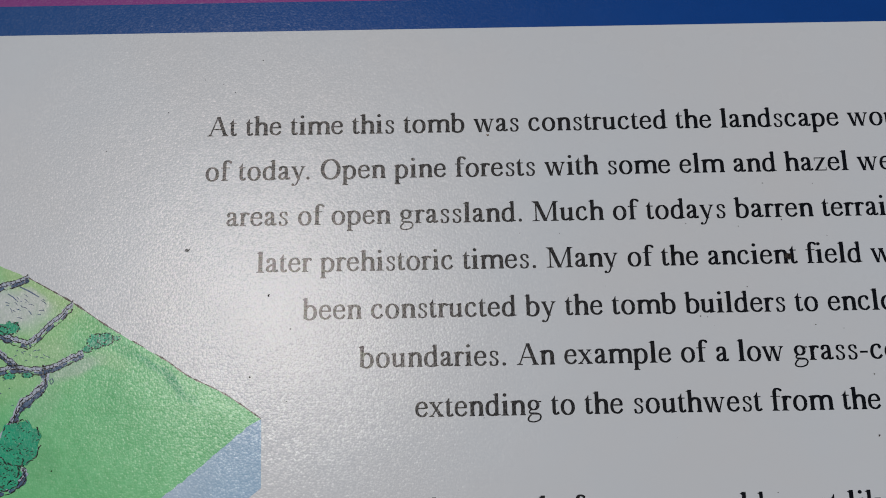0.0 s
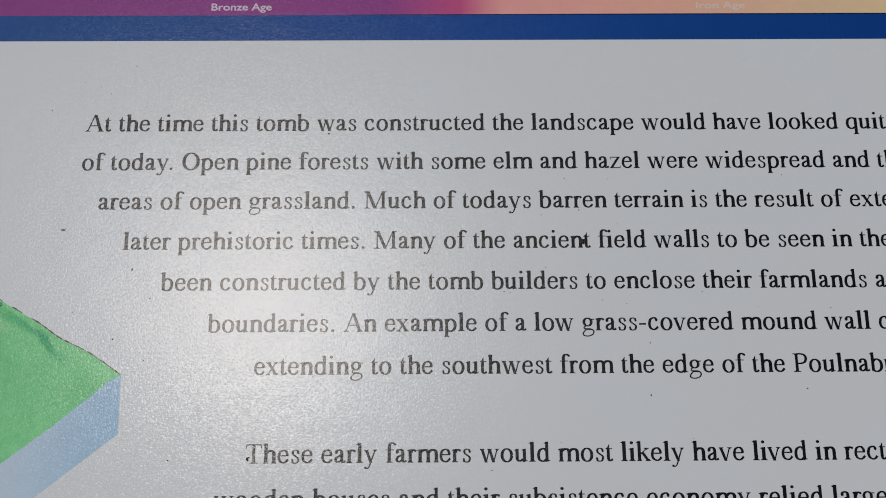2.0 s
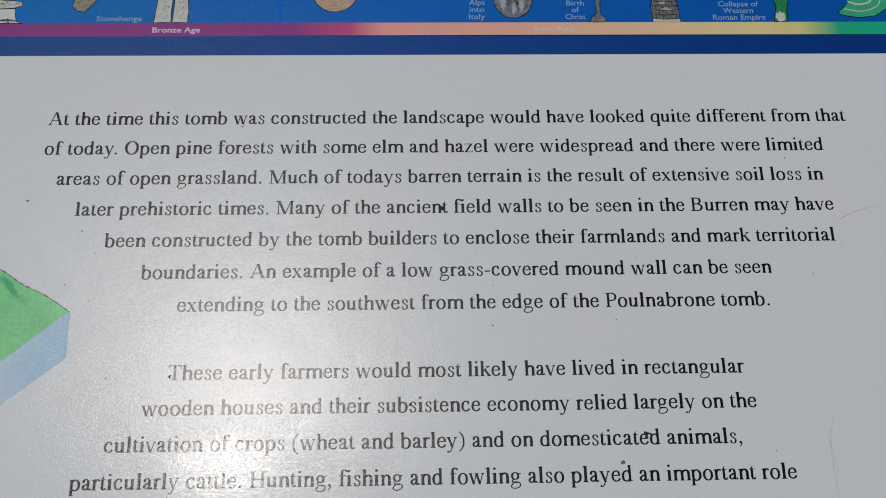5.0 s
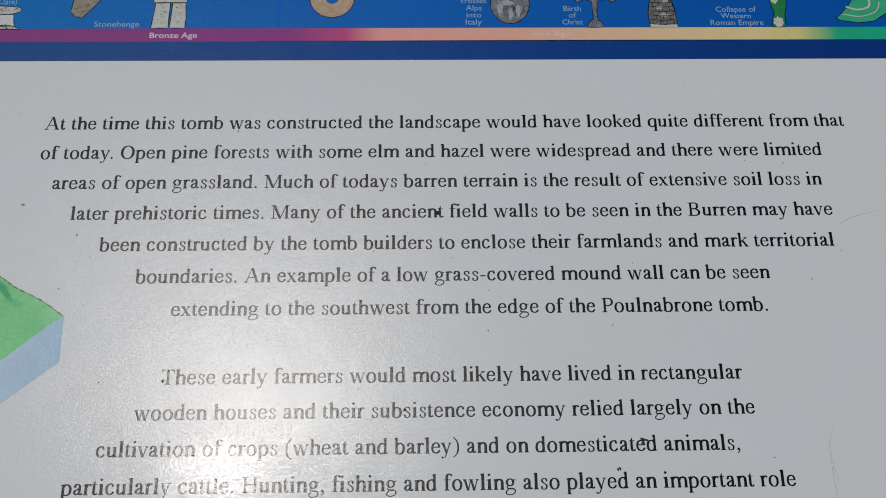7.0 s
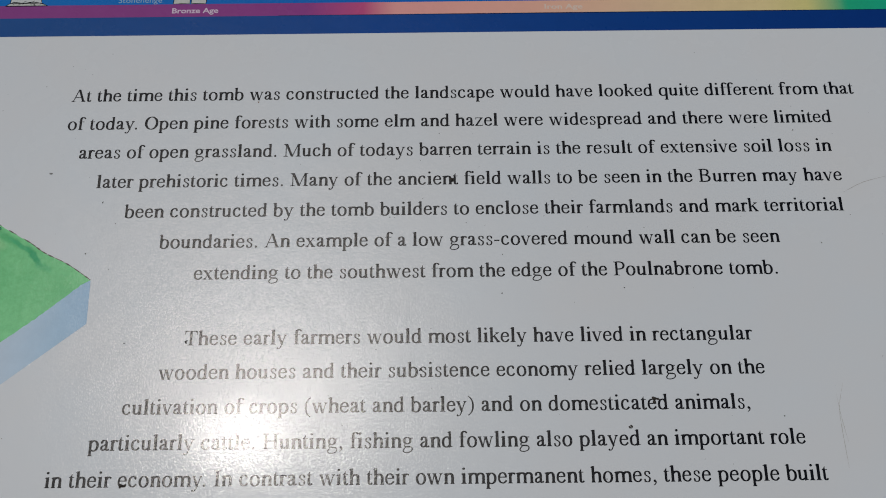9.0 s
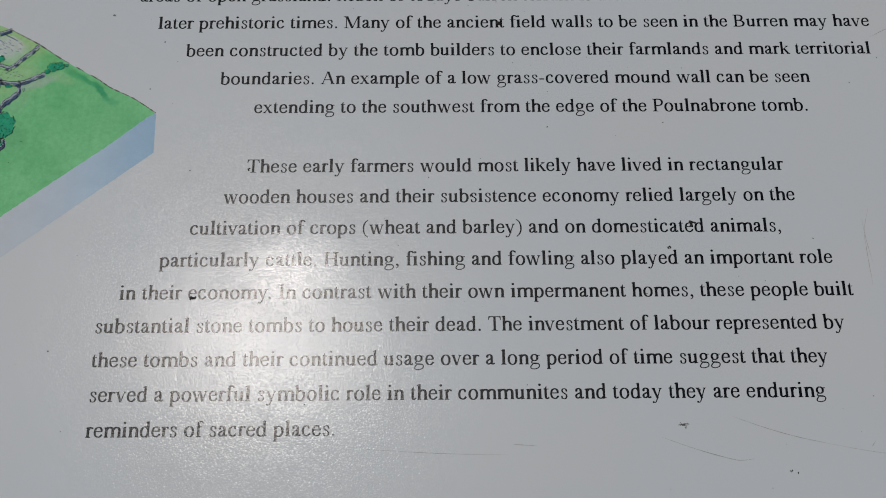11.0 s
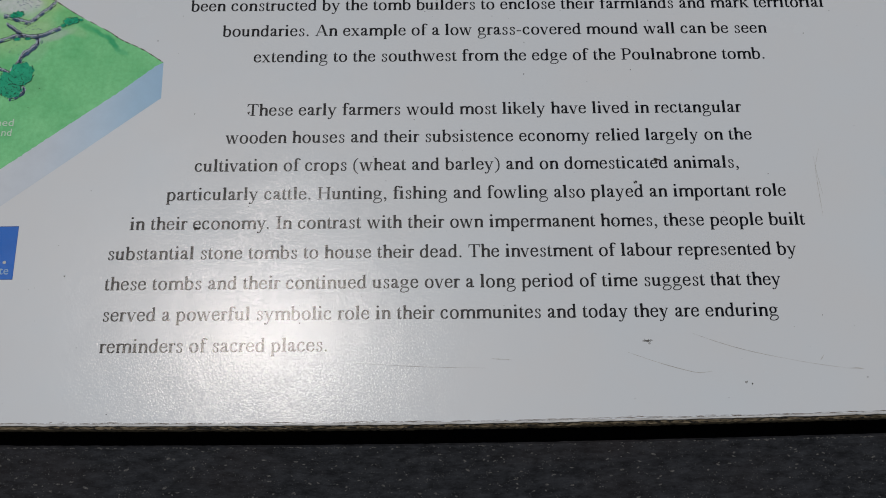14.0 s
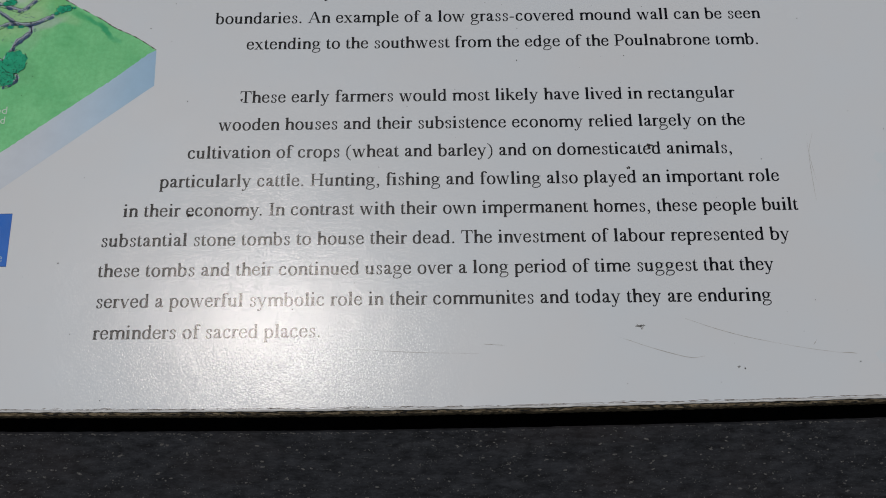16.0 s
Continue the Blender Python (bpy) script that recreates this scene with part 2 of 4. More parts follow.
FIELD = washed("green_wash", (0.18, 0.66, 0.27), (0.28, 0.80, 0.36), [
    (-57, -66, 24, 12, 0, (0.44, 0.77, 0.36), 0.7), (-41, -56.5, 12, 5, 38, (0.40, 0.77, 0.33), 0.7), (-44, -64, 9, 4, 10, (0.47, 0.77, 0.40), 0.7),
    (-47, -44.5, 16, 6, -30, (0.52, 0.77, 0.36), 0.85), (-56, -51.0, 14.5, 6.4, -8, (0.76, 0.80, 0.78), 0.95), (-46.5, -49.2, 5, 2.4, -35, (0.76, 0.80, 0.77), 0.9),
    (-33.5, -68.3, 9, 2.6, 18, (0.52, 0.69, 0.55), 0.75), (-30, -57, 5, 3, -30, (0.26, 0.68, 0.26), 0.6), (-24, -66, 6, 3, -25, (0.40, 0.74, 0.37), 0.5),
    (-17.5, -64.6, 7, 1.9, -30, (0.10, 0.55, 0.21), 0.75), (-12.0, -67.5, 6, 1.2, -33, (0.06, 0.52, 0.22), 0.8), (-5.8, -72.6, 5.5, 1.5, -52, (0.04, 0.46, 0.19), 0.95), (-2.0, -77.2, 4, 1.6, -30, (0.10, 0.56, 0.24), 0.6),
    (-42, -94, 6, 7, 20, (0.17, 0.56, 0.24), 0.5), (-42, -78, 4, 7, -35, (0.36, 0.70, 0.40), 0.4)])
LEAF = printed("leaf_green_print", (0.02, 0.53, 0.28), 0.2, 260, (0.008, 0.34, 0.18))
WALL_GREY = printed("wall_grey_print", (0.62, 0.68, 0.75), 0.1, 700, (0.38, 0.45, 0.58))
WALL_SHADE = printed("wall_shade_print", (0.10, 0.19, 0.32), 0.1, 600, (0.04, 0.07, 0.15))
CLIFF = printed_run("cliff_blue_wash", [(0, (0.74, 0.78, 0.81)), (0.35, (0.68, 0.75, 0.82)), (0.65, (0.56, 0.72, 0.86)), (0.85, (0.43, 0.64, 0.82)), (1, (0.39, 0.61, 0.81))], -60, 20)
STONE_PALE = printed("white_stone_print", (0.72, 0.75, 0.73))
RELIEF = printed("coin_relief_print", (0.50, 0.52, 0.53), 0.1, 500, (0.34, 0.36, 0.38))
STONE = printed("stone_drawing_print", (0.70, 0.72, 0.67), 0.1, 300, (0.54, 0.55, 0.50))
STONE_DARK = printed("dark_stone_print", (0.26, 0.26, 0.25), 0.1, 900, (0.09, 0.09, 0.09))
HORN = printed("buff_stone_print", (0.40, 0.36, 0.28), 0.1, 350, (0.28, 0.25, 0.19))
GOLD = printed("gold_drawing_print", (0.66, 0.48, 0.34), 0.1, 300, (0.50, 0.35, 0.24))
SILVER = printed("grey_drawing_print", (0.30, 0.32, 0.36), 0.1, 420, (0.10, 0.11, 0.13))
ROBE = printed("green_cloth_print", (0.03, 0.30, 0.10), 0.1, 300, (0.02, 0.2, 0.07))
HAT = printed("bright_green_print", (0.05, 0.46, 0.24), 0.1, 200)
DIRT = rough_stuff("dry_dirt", (0.03, 0.025, 0.02), (0.09, 0.08, 0.07), 2500, 0.9, 0.0002)
GREY_DIRT = rough_stuff("grey_lichen", (0.14, 0.14, 0.13), (0.4, 0.4, 0.38), 3000, 0.9, 0.0002)
RUST = rough_stuff("orange_rust", (0.16, 0.07, 0.02), (0.34, 0.16, 0.05), 2500, 0.9, 0.0002)
SCRATCH = rough_stuff("dull_scratch", (0.40, 0.38, 0.35), (0.60, 0.58, 0.55), 1500, 0.7, 0.0001)
RIM = rough_stuff("torn_white_laminate", (0.55, 0.54, 0.52), (0.82, 0.82, 0.8), 700, 0.6, 0.0002, (0.15, 1, 1))
CHIP = rough_stuff("broken_film_edge", (0.12, 0.09, 0.07), (0.42, 0.38, 0.34), 600, 0.8, 0.0002)
CORE = rough_stuff("weathered_board_edge", (0.05, 0.038, 0.022), (0.36, 0.285, 0.18), 620, 0.9, 0.0008, (0.4, 1, 1))
SLATE = rough_stuff("dark_recycled_board", (0.005, 0.006, 0.008), (0.039, 0.042, 0.048), 330, 0.8, 0.0009, (0.35, 1, 1), (900, 0.17, (0.065, 0.066, 0.066)), (11, (0.036, 0.028, 0.027)), 10.0, 0.8)
BLACK = rough_stuff("black_backing", (0.006, 0.006, 0.007), (0.014, 0.014, 0.015), 100, 0.9)
GRIT = rough_stuff("pale_grit", (0.04, 0.04, 0.04), (0.20, 0.195, 0.185), 2500, 0.8)
SOIL = rough_stuff("limestone_ground", (0.22, 0.22, 0.20), (0.42, 0.42, 0.39), 1.5, 0.9, 0.02)


# ---- mesh helpers; all in mm on the panel ----
def mesh_of(name, verts, faces, mat):
    me = bpy.data.meshes.new(name)
    me.from_pydata([(x * MM, y * MM, z * MM) for x, y, z in verts], [], faces)
    me.materials.append(mat)
    me.update()
    return me


def part(name, verts, faces, mat, parent, label=""):
    ob = new(name, mesh_of(name, verts, faces, mat))
    ob.parent = parent
    return tagged(ob, label)


def area(points, z):
    """A flat printed area with this outline."""
    return [(x, y, z) for x, y in points], [tuple(range(len(points)))]


def smooth(points, steps=6):
    """A Catmull-Rom line through the points."""
    p = [points[0], *points, points[-1]]
    out = []
    for k in range(1, len(p) - 2):
        a, b, c, d = (Vector(q) for q in p[k - 1 : k + 3])
        for s in range(steps):
            t = s / steps
            out.append(0.5 * (2 * b + (c - a) * t + (2 * a - 5 * b + 4 * c - d) * t * t + (3 * b - a - 3 * c + d) * t**3))
    return [(v.x, v.y) for v in out] + [points[-1]]


def ribbon(points, width, z, wobble=0.0, taper=False, rng=random):
    """A drawn stroke along the points; width in mm."""
    verts, faces = [], []
    for k, (x, y) in enumerate(points):
        a, b = points[max(0, k - 1)], points[min(len(points) - 1, k + 1)]
        d = Vector((b[0] - a[0], b[1] - a[1])).normalized()
        w = width / 2 * (1 + wobble * rng.uniform(-1, 1))
        if taper:
            w *= 0.25 + 0.75 * math.sin(math.pi * (k + 0.3) / (len(points) - 0.4))
        verts += [(x - d.y * w, y + d.x * w, z), (x + d.y * w, y - d.x * w, z)]
        if k:
            faces.append((2 * k - 2, 2 * k - 1, 2 * k + 1, 2 * k))
    return verts, faces


def blot(cx, cy, rx, ry, z, rag=0.12, n=40, seed=0, turn=0.0):
    rng = random.Random(seed)
    ca, sa = math.cos(turn), math.sin(turn)
    pts = []
    for k in range(n):
        a = 2 * math.pi * k / n
        r = 1 + rag * (rng.uniform(-1, 1) * 0.6 + 0.5 * math.sin(7 * a + seed))
        x, y = rx * r * math.cos(a), ry * r * math.sin(a)
        pts.append((cx + ca * x - sa * y, cy + sa * x + ca * y))
    return area(pts, z)


def joined(*pieces):
    verts, faces = [], []
    for v, f in pieces:
        faces += [tuple(i + len(verts) for i in face) for face in f]
        verts += v
    return verts, faces


def slab(x0, x1, y0, y1, z0, z1, bevel=0.0, ripple=0.0, seed=1, cuts=1, near=0.0, far=0.0):
    """A board with eased, slightly uneven edges; near and far: how much of the rim's line y0 and y1 follow."""
    rng = random.Random(seed)
    xs = [x0 + (x1 - x0) * k / cuts for k in range(cuts + 1)]
    verts, faces = [], []
    for x in xs:
        r, t = rng.uniform(-ripple, ripple) + near * rim(x), rng.uniform(-ripple, ripple) * 0.5 + far * rim(x)
        verts += [(x, y0 + r, z0), (x, y0 + r, z1 - bevel), (x, y0 + r + bevel, z1), (x, y1 + t - bevel, z1), (x, y1 + t, z1 - bevel), (x, y1 + t, z0)]
    for k in range(cuts):
        a, b = 6 * k, 6 * k + 6
        faces += [(a + i, b + i, b + (i + 1) % 6, a + (i + 1) % 6)[::-1] for i in range(6)]
    faces += [tuple(range(6))[::-1], tuple(6 * cuts + i for i in range(6))]
    return verts, faces


# ---- letters: a book face drawn with stems, pen strokes, hairlines and bracketed serifs; thousandths of its size ----
ADVANCE = dict(zip("abcdefghijklmnopqrstuvwxyz", (444, 500, 444, 500, 444, 333, 500, 500, 278, 278, 500, 278, 778, 500, 500, 500, 500, 333,
                                                  389, 278, 500, 500, 722, 500, 500, 444)))
ADVANCE.update({"A": 722, "O": 722, "M": 889, "T": 611, "H": 722, "I": 333, "P": 556, "B": 667, ".": 250, ",": 250, "(": 333, ")": 333, "-": 333, " ": 250})
SIDES = {"a": (37, 442), "b": (3, 468), "c": (25, 412), "d": (27, 491), "e": (25, 424), "f": (20, 383), "g": (28, 470), "h": (9, 487), "i": (16, 253),
         "k": (7, 505), "l": (19, 257), "m": (16, 775), "n": (16, 485), "o": (29, 470), "p": (5, 470), "q": (24, 488), "r": (5, 335)}
SIDES.update({"s": (51, 348), "t": (13, 279), "u": (9, 479), "v": (19, 477), "w": (21, 694), "x": (17, 479), "y": (14, 475), "z": (27, 418),
              "A": (15, 706), "B": (17, 593), "H": (19, 702), "I": (18, 315), "M": (12, 863), "O": (34, 688), "P": (16, 542), "T": (17, 593)})
SIDES.update({".": (70, 181), ",": (56, 195), "(": (48, 304), ")": (29, 285), "-": (39, 285)})
STEM, HAIR = 113, 53
# pairs set closer
KERN = {"av": 20, "aw": 15, "bu": 20, "bv": 15, "ck": 15, "cy": 15, "eg": 15, "ev": 25, "ew": 25, "ex": 15, "ey": 15, "fa": 10, "ff": 25, "fi": 20,
        "ga": 5, "hy": 5, "iv": 25, "ke": 10, "ko": 10, "ky": 15, "lw": 10, "nv": 40, "ny": 15, "ov": 15, "ow": 25, "oy": 10, "py": 10, "rg": 18,
        "va": 25, "ve": 15, "vo": 20, "wa": 10, "wo": 10, "xe": 15, "y.": 65, "y,": 65, "r.": 40, "r,": 40}


def poly(*pts):
    return list(pts), [tuple(range(len(pts)))]


def stem(x, y0, y1, w=STEM):
    return poly((x - w / 2, y0), (x + w / 2, y0), (x + w / 2, y1), (x - w / 2, y1))


def bar(x0, x1, y, h=HAIR):
    return poly((x0, y - h / 2), (x1, y - h / 2), (x1, y + h / 2), (x0, y + h / 2))


def diag(xa, ya, xb, yb, w):
    return poly((xa - w / 2, ya), (xb - w / 2, yb), (xb + w / 2, yb), (xa + w / 2, ya))


def ball(x, y, r):
    return poly(*((x + r * math.cos(k * math.pi / 8), y + r * math.sin(k * math.pi / 8)) for k in range(16)))


def foot(x, y=0, left=82, right=82, up=1, w=STEM):
    h = w / 2
    return poly((x - left, y), (x + right, y), (x + right, y + 22 * up), (x + h + 14, y + 36 * up), (x + h, y + 70 * up),
                (x - h, y + 70 * up), (x - h - 14, y + 36 * up), (x - left, y + 22 * up))


def serif_top(x, y, left=82, right=82, w=STEM):
    return foot(x, y, left, right, -1, w)


def flag(x, y, left=104):
    h = STEM / 2
    return poly((x - left, y - 58), (x - h - 22, y - 60), (x - h, y - 88), (x - h, y - 130), (x + h, y - 130), (x + h, y), (x + h - 12, y), (x - left, y - 38))


def heel(x):
    h = STEM / 2
    return poly((x - h, -10), (x - h + 14, -10), (x + h, 12), (x + h + 66, 28), (x + h + 66, 46), (x + h + 20, 48), (x + h, 66), (x - h, 80))


def pen(*pts, thick=STEM, hair=HAIR, closed=False):
    """A stroke of a pen that swells where it runs up and down and thins where it runs across."""
    line = smooth(list(pts[-2:]) + list(pts) + list(pts[:2]), 5)[10:-9] if closed else smooth(list(pts), 5)
    verts, faces = [], []
    for k, (x, y) in enumerate(line):
        a, b = line[max(0, k - 1)], line[min(len(line) - 1, k + 1)]
        d = Vector((b[0] - a[0], b[1] - a[1])).normalized()
        w = (hair + (thick - hair) * abs(d.y) ** 1.5) / 2
        verts += [(x - d.y * w, y + d.x * w), (x + d.y * w, y - d.x * w)]
        if k:
            faces.append((2 * k - 2, 2 * k - 1, 2 * k + 1, 2 * k))
    return verts, faces


def oval(x, y, rx, ry, thick, hair=HAIR):
    return pen(*((x + rx * math.cos(k * math.pi / 8), y + ry * math.sin(k * math.pi / 8)) for k in range(17)), thick=thick, hair=hair)


def arch(x0, x1):
    """From one stem over to the foot of the next."""
    return pen((x0 + 10, 335), (x0 + 60, 392), (x0 + 125, 422), (x1 - 55, 412), (x1 - 10, 355), (x1, 270), (x1, 150), (x1, 0), hair=74)


def letter_shapes(ch):
    if ch == "a":
        return [pen((92, 330), (115, 412), (195, 444), (275, 415), (303, 330), (303, 200), (303, 90), (325, 40), (370, 34), (438, 68)), ball(92, 338, 40),
                pen((303, 272), (205, 235), (110, 180), (80, 105), (120, 45), (195, 36), (303, 105), thick=103)]
    if ch == "b":
        return [stem(112, 20, 683), flag(112, 683), pen((140, 370), (200, 425), (280, 438), (385, 370), (424, 230), (390, 85), (300, 12), (200, 8), (112, 50), thick=110)]
    if ch == "c":
        return [pen((360, 350), (310, 432), (225, 444), (115, 385), (70, 225), (110, 85), (215, 24), (310, 40), (405, 125), thick=110), ball(350, 355, 42)]
    if ch == "d":
        return [stem(382, 30, 683), flag(382, 683), heel(382), pen((370, 350), (310, 425), (230, 442), (115, 375), (72, 220), (105, 75), (205, 20), (290, 32), (370, 100), thick=110)]
    if ch == "e":
        return [pen((384, 262), (372, 350), (315, 425), (230, 442), (118, 385), (72, 225), (112, 85), (220, 24), (320, 42), (416, 135), thick=100), bar(80, 420, 262, 44)]
    if ch == "f":
        return [stem(145, 10, 540), foot(145, 0, 100, 120), bar(20, 310, 436, 30), pen((145, 500), (152, 595), (200, 658), (270, 664), (340, 630)), ball(342, 622, 40)]
    if ch == "g":
        return [oval(225, 305, 135, 138, 103, 44), bar(325, 468, 405, 36), pen((165, 180), (100, 128), (98, 80), (160, 52), (300, 40), hair=46, thick=50),
                pen((230, 45), (370, 32), (440, -30), (400, -140), (250, -200), (100, -185), (48, -120), (90, -40), (150, 20), hair=40, thick=54),
                poly((120, 84), (330, 78), (420, 45), (445, 0), (340, 12), (150, 18))]
    if ch == "h":
        return [stem(115, 10, 683), flag(115, 683), foot(115), arch(115, 378), foot(378)]
    if ch in "i":
        return [stem(135, 10, 445), flag(135, 458), foot(135, 0, 105, 105), ball(128, 625, 54)]
    if ch == "k":
        return [stem(120, 10, 683), flag(120, 683), foot(120), diag(150, 215, 370, 432, 50), diag(225, 300, 425, 10, 112), serif_top(370, 450, 90, 90, 50), foot(420, 0, 95, 88, 1, 100)]
    if ch == "l":
        return [stem(137, 10, 683), flag(137, 683), foot(137, 0, 105, 105)]
    if ch == "m":
        return [stem(122, 10, 445), flag(122, 458), foot(122), arch(122, 395), foot(395), arch(395, 668), foot(668)]
    if ch == "n":
        return [stem(122, 10, 445), flag(122, 458), foot(122), arch(122, 378), foot(378)]
    if ch == "o":
        return [oval(250, 225, 176, 220, 112, 44)]
    if ch == "p":
        return [stem(115, -207, 445), flag(115, 458), foot(115, -217, 88, 105), pen((135, 345), (205, 415), (290, 430), (390, 355), (425, 225), (390, 80), (300, 8), (210, 8), (135, 50), thick=110)]
    if ch == "q":
        return [stem(382, -207, 450), foot(382, -217, 105, 88), pen((382, 380), (310, 430), (230, 440), (110, 370), (70, 220), (105, 75), (205, 15), (290, 32), (370, 90), thick=110)]
    if ch == "r":
        return [stem(115, 10, 445), flag(115, 458), foot(115, 0, 95, 115), pen((135, 330), (175, 400), (230, 428), (300, 400)), ball(296, 402, 42)]
    if ch == "s":
        return [pen((316, 320), (280, 415), (200, 444), (120, 420), (96, 355), (130, 290), (215, 235), (290, 180), (308, 110), (270, 30), (190, 5), (105, 30), (68, 130), thick=84, hair=38),
                bar(306, 330, 380, 110), bar(54, 76, 70, 140)]
    if ch == "t":
        return [pen((114, 430), (114, 250), (114, 110), (138, 40), (190, 24), (276, 70)), poly((13, 418), (114, 418), (255, 418), (255, 450), (158, 450), (158, 579), (142, 579), (90, 490), (13, 432))]
    if ch == "u":
        return [stem(112, 140, 440), pen((112, 200), (115, 100), (160, 42), (230, 36), (350, 100)), stem(372, 30, 440), flag(112, 450, 102), flag(372, 450, 102), heel(366)]
    if ch == "v":
        return [diag(90, 440, 252, -14, 104), diag(398, 440, 252, -14, 46), serif_top(95, 450, 76, 88, 90), serif_top(402, 450, 82, 75, 46)]
    if ch == "w":
        return [diag(95, 440, 240, -14, 100), diag(350, 440, 240, -14, 44), diag(360, 440, 495, -14, 100), diag(625, 440, 495, -14, 44), serif_top(95, 450, 74, 84, 90), serif_top(350, 450, 82, 90, 90), serif_top(625, 450, 76, 70, 44)]
    if ch == "x":
        return [diag(115, 440, 385, 10, 112), diag(375, 440, 110, 10, 48), serif_top(115, 450, 90, 92, 100), serif_top(375, 450, 80, 78, 50), foot(388, 0, 92, 92, 1, 100), foot(105, 0, 82, 80, 1, 50)]
    if ch == "y":
        return [diag(95, 440, 262, 0, 102), pen((400, 440), (320, 210), (245, -10), (190, -140), (130, -190), (70, -175), thick=50, hair=36), ball(70, -168, 44), serif_top(95, 450, 80, 88, 90), serif_top(402, 450, 80, 72, 46)]
    if ch == "z":
        return [bar(45, 410, 432, 34), diag(350, 432, 85, 18, 100), bar(30, 415, 18, 34), bar(40, 60, 390, 100), bar(398, 418, 65, 110)]
    if ch == "A":
        return [diag(355, 674, 110, 15, 44), diag(368, 674, 600, 10, 116), bar(195, 470, 235, 38), foot(108, 0, 92, 100, 1, 44), foot(602, 0, 110, 102, 1, 110)]
    if ch == "B":
        return [stem(155, 10, 655, 104), foot(150, 0, 130, 90, 1, 104), serif_top(150, 662, 130, 90, 104), pen((160, 643), (300, 643), (430, 610), (475, 510), (430, 390), (310, 350), (200, 348), thick=103),
                pen((200, 350), (330, 348), (480, 290), (540, 180), (480, 60), (330, 19), (160, 18), thick=110)]
    if ch in "HI":
        xs, legs = ((150, 572) if ch == "H" else (166,)), []
        for x in xs:
            legs += [stem(x, 10, 650, 104), foot(x, 0, 132, 132, 1, 104), serif_top(x, 662, 132, 132, 104)]
        return legs + ([bar(150, 572, 345, 40)] if ch == "H" else [])
    if ch == "M":
        return [stem(140, 10, 640, 44), stem(738, 10, 650, 106), diag(165, 650, 440, 0, 124), diag(712, 650, 440, 0, 44), foot(140, 0, 125, 115, 1, 44), foot(738, 0, 128, 124, 1, 106),
                serif_top(130, 662, 115, 100, 100), serif_top(745, 662, 60, 118, 100)]
    if ch == "O":
        return [oval(361, 331, 272, 327, 126, 46)]
    if ch == "P":
        return [stem(155, 10, 655, 104), foot(150, 0, 134, 140, 1, 104), serif_top(150, 662, 134, 90, 104), pen((160, 643), (310, 643), (440, 600), (492, 480), (440, 355), (320, 308), (190, 305), thick=100)]
    if ch == "T":
        return [stem(305, 10, 655, 106), bar(30, 580, 644, 38), foot(305, 0, 145, 145, 1, 106), poly((17, 492), (42, 492), (75, 600), (150, 626), (150, 662), (30, 662)),
                poly((568, 492), (593, 492), (580, 662), (460, 662), (460, 626), (535, 600))]
    if ch in ".,":
        tail = [pen((168, 40), (170, -20), (135, -85), (70, -128), thick=54, hair=24)] if ch == "," else []
        return [ball(125, 45, 55)] + tail
    if ch in "()":
        s = [(296, 668), (170, 560), (92, 400), (78, 245), (92, 90), (170, -60), (296, -168)]
        return [pen(*(s if ch == "(" else [(333 - x, y) for x, y in s]), thick=78, hair=12)]
    return [bar(39, 285, 226, 62)]


def outline(text, heavy=0.0):
    """The built-in face's own mesh for a text: flat points and triangles."""
    cu = bpy.data.curves.new("letter", "FONT")
    cu.body, cu.size, cu.offset, cu.resolution_u = text, 1.0, heavy, 3
    ob = bpy.data.objects.new("letter", cu)
    me = bpy.data.meshes.new_from_object(ob)
    pts, tris = [(v.co.x, v.co.y) for v in me.vertices], [tuple(p.vertices) for p in me.polygons]
    bpy.data.objects.remove(ob)
    bpy.data.curves.remove(cu)
    bpy.data.meshes.remove(me)
    return pts, tris


def glyph(ch):
    """One book letter between its side bearings: points with a layer number, and faces that look up."""
    pts, faces = [], []
    for layer, (line, polys) in enumerate(letter_shapes(ch)):
        for p in polys:
            area2 = sum(line[p[i - 1]][0] * line[p[i]][1] - line[p[i]][0] * line[p[i - 1]][1] for i in range(len(p)))
            faces.append(tuple(i + len(pts) for i in (p if area2 > 0 else p[::-1])))
        pts += [(x, y, layer) for x, y in line]
    (lo, hi), a, b = SIDES[ch], min(p[0] for p in pts), max(p[0] for p in pts)
    return [(lo + (x - a) / (b - a) * (hi - lo), y, layer) for x, y, layer in pts], faces


GLYPHS = {}


def word_mesh(word, x, y, size, z):
    """A word in the book face with its first letter's origin at x, y; gives points, faces and its advance."""
    verts, faces, run = [], [], 0.0
    for k, ch in enumerate(word):
        if ch not in GLYPHS:
            GLYPHS[ch] = glyph(ch)
        pts, polys = GLYPHS[ch]
        faces += [tuple(i + len(verts) for i in p) for p in polys]
        verts += [(x + (run + px) * size / 1000, y + py * size / 1000, z + 0.003 * layer) for px, py, layer in pts]
        run += ADVANCE[ch] - KERN.get(word[k : k + 2], 0)
    return verts, faces


def advance(text):
    return sum(ADVANCE[c] - KERN.get(text[k : k + 2], 0) for k, c in enumerate(text)) / 1000


def sans(text, x0, x1, y, height, z, heavy=0.0):
    """A word in the built-in face, from x0 to x1 with capitals of this height."""
    pts, tris = outline(text, heavy)
    a, b = min(p[0] for p in pts), max(p[0] for p in pts)
    return [(x0 + (px - a) / (b - a) * (x1 - x0), y + py / 0.682 * height, z) for px, py in pts], tris


# ---- the panel ----
X0, X1, Y0, Y1 = -230.0, 470.0, -251.9, 150.0


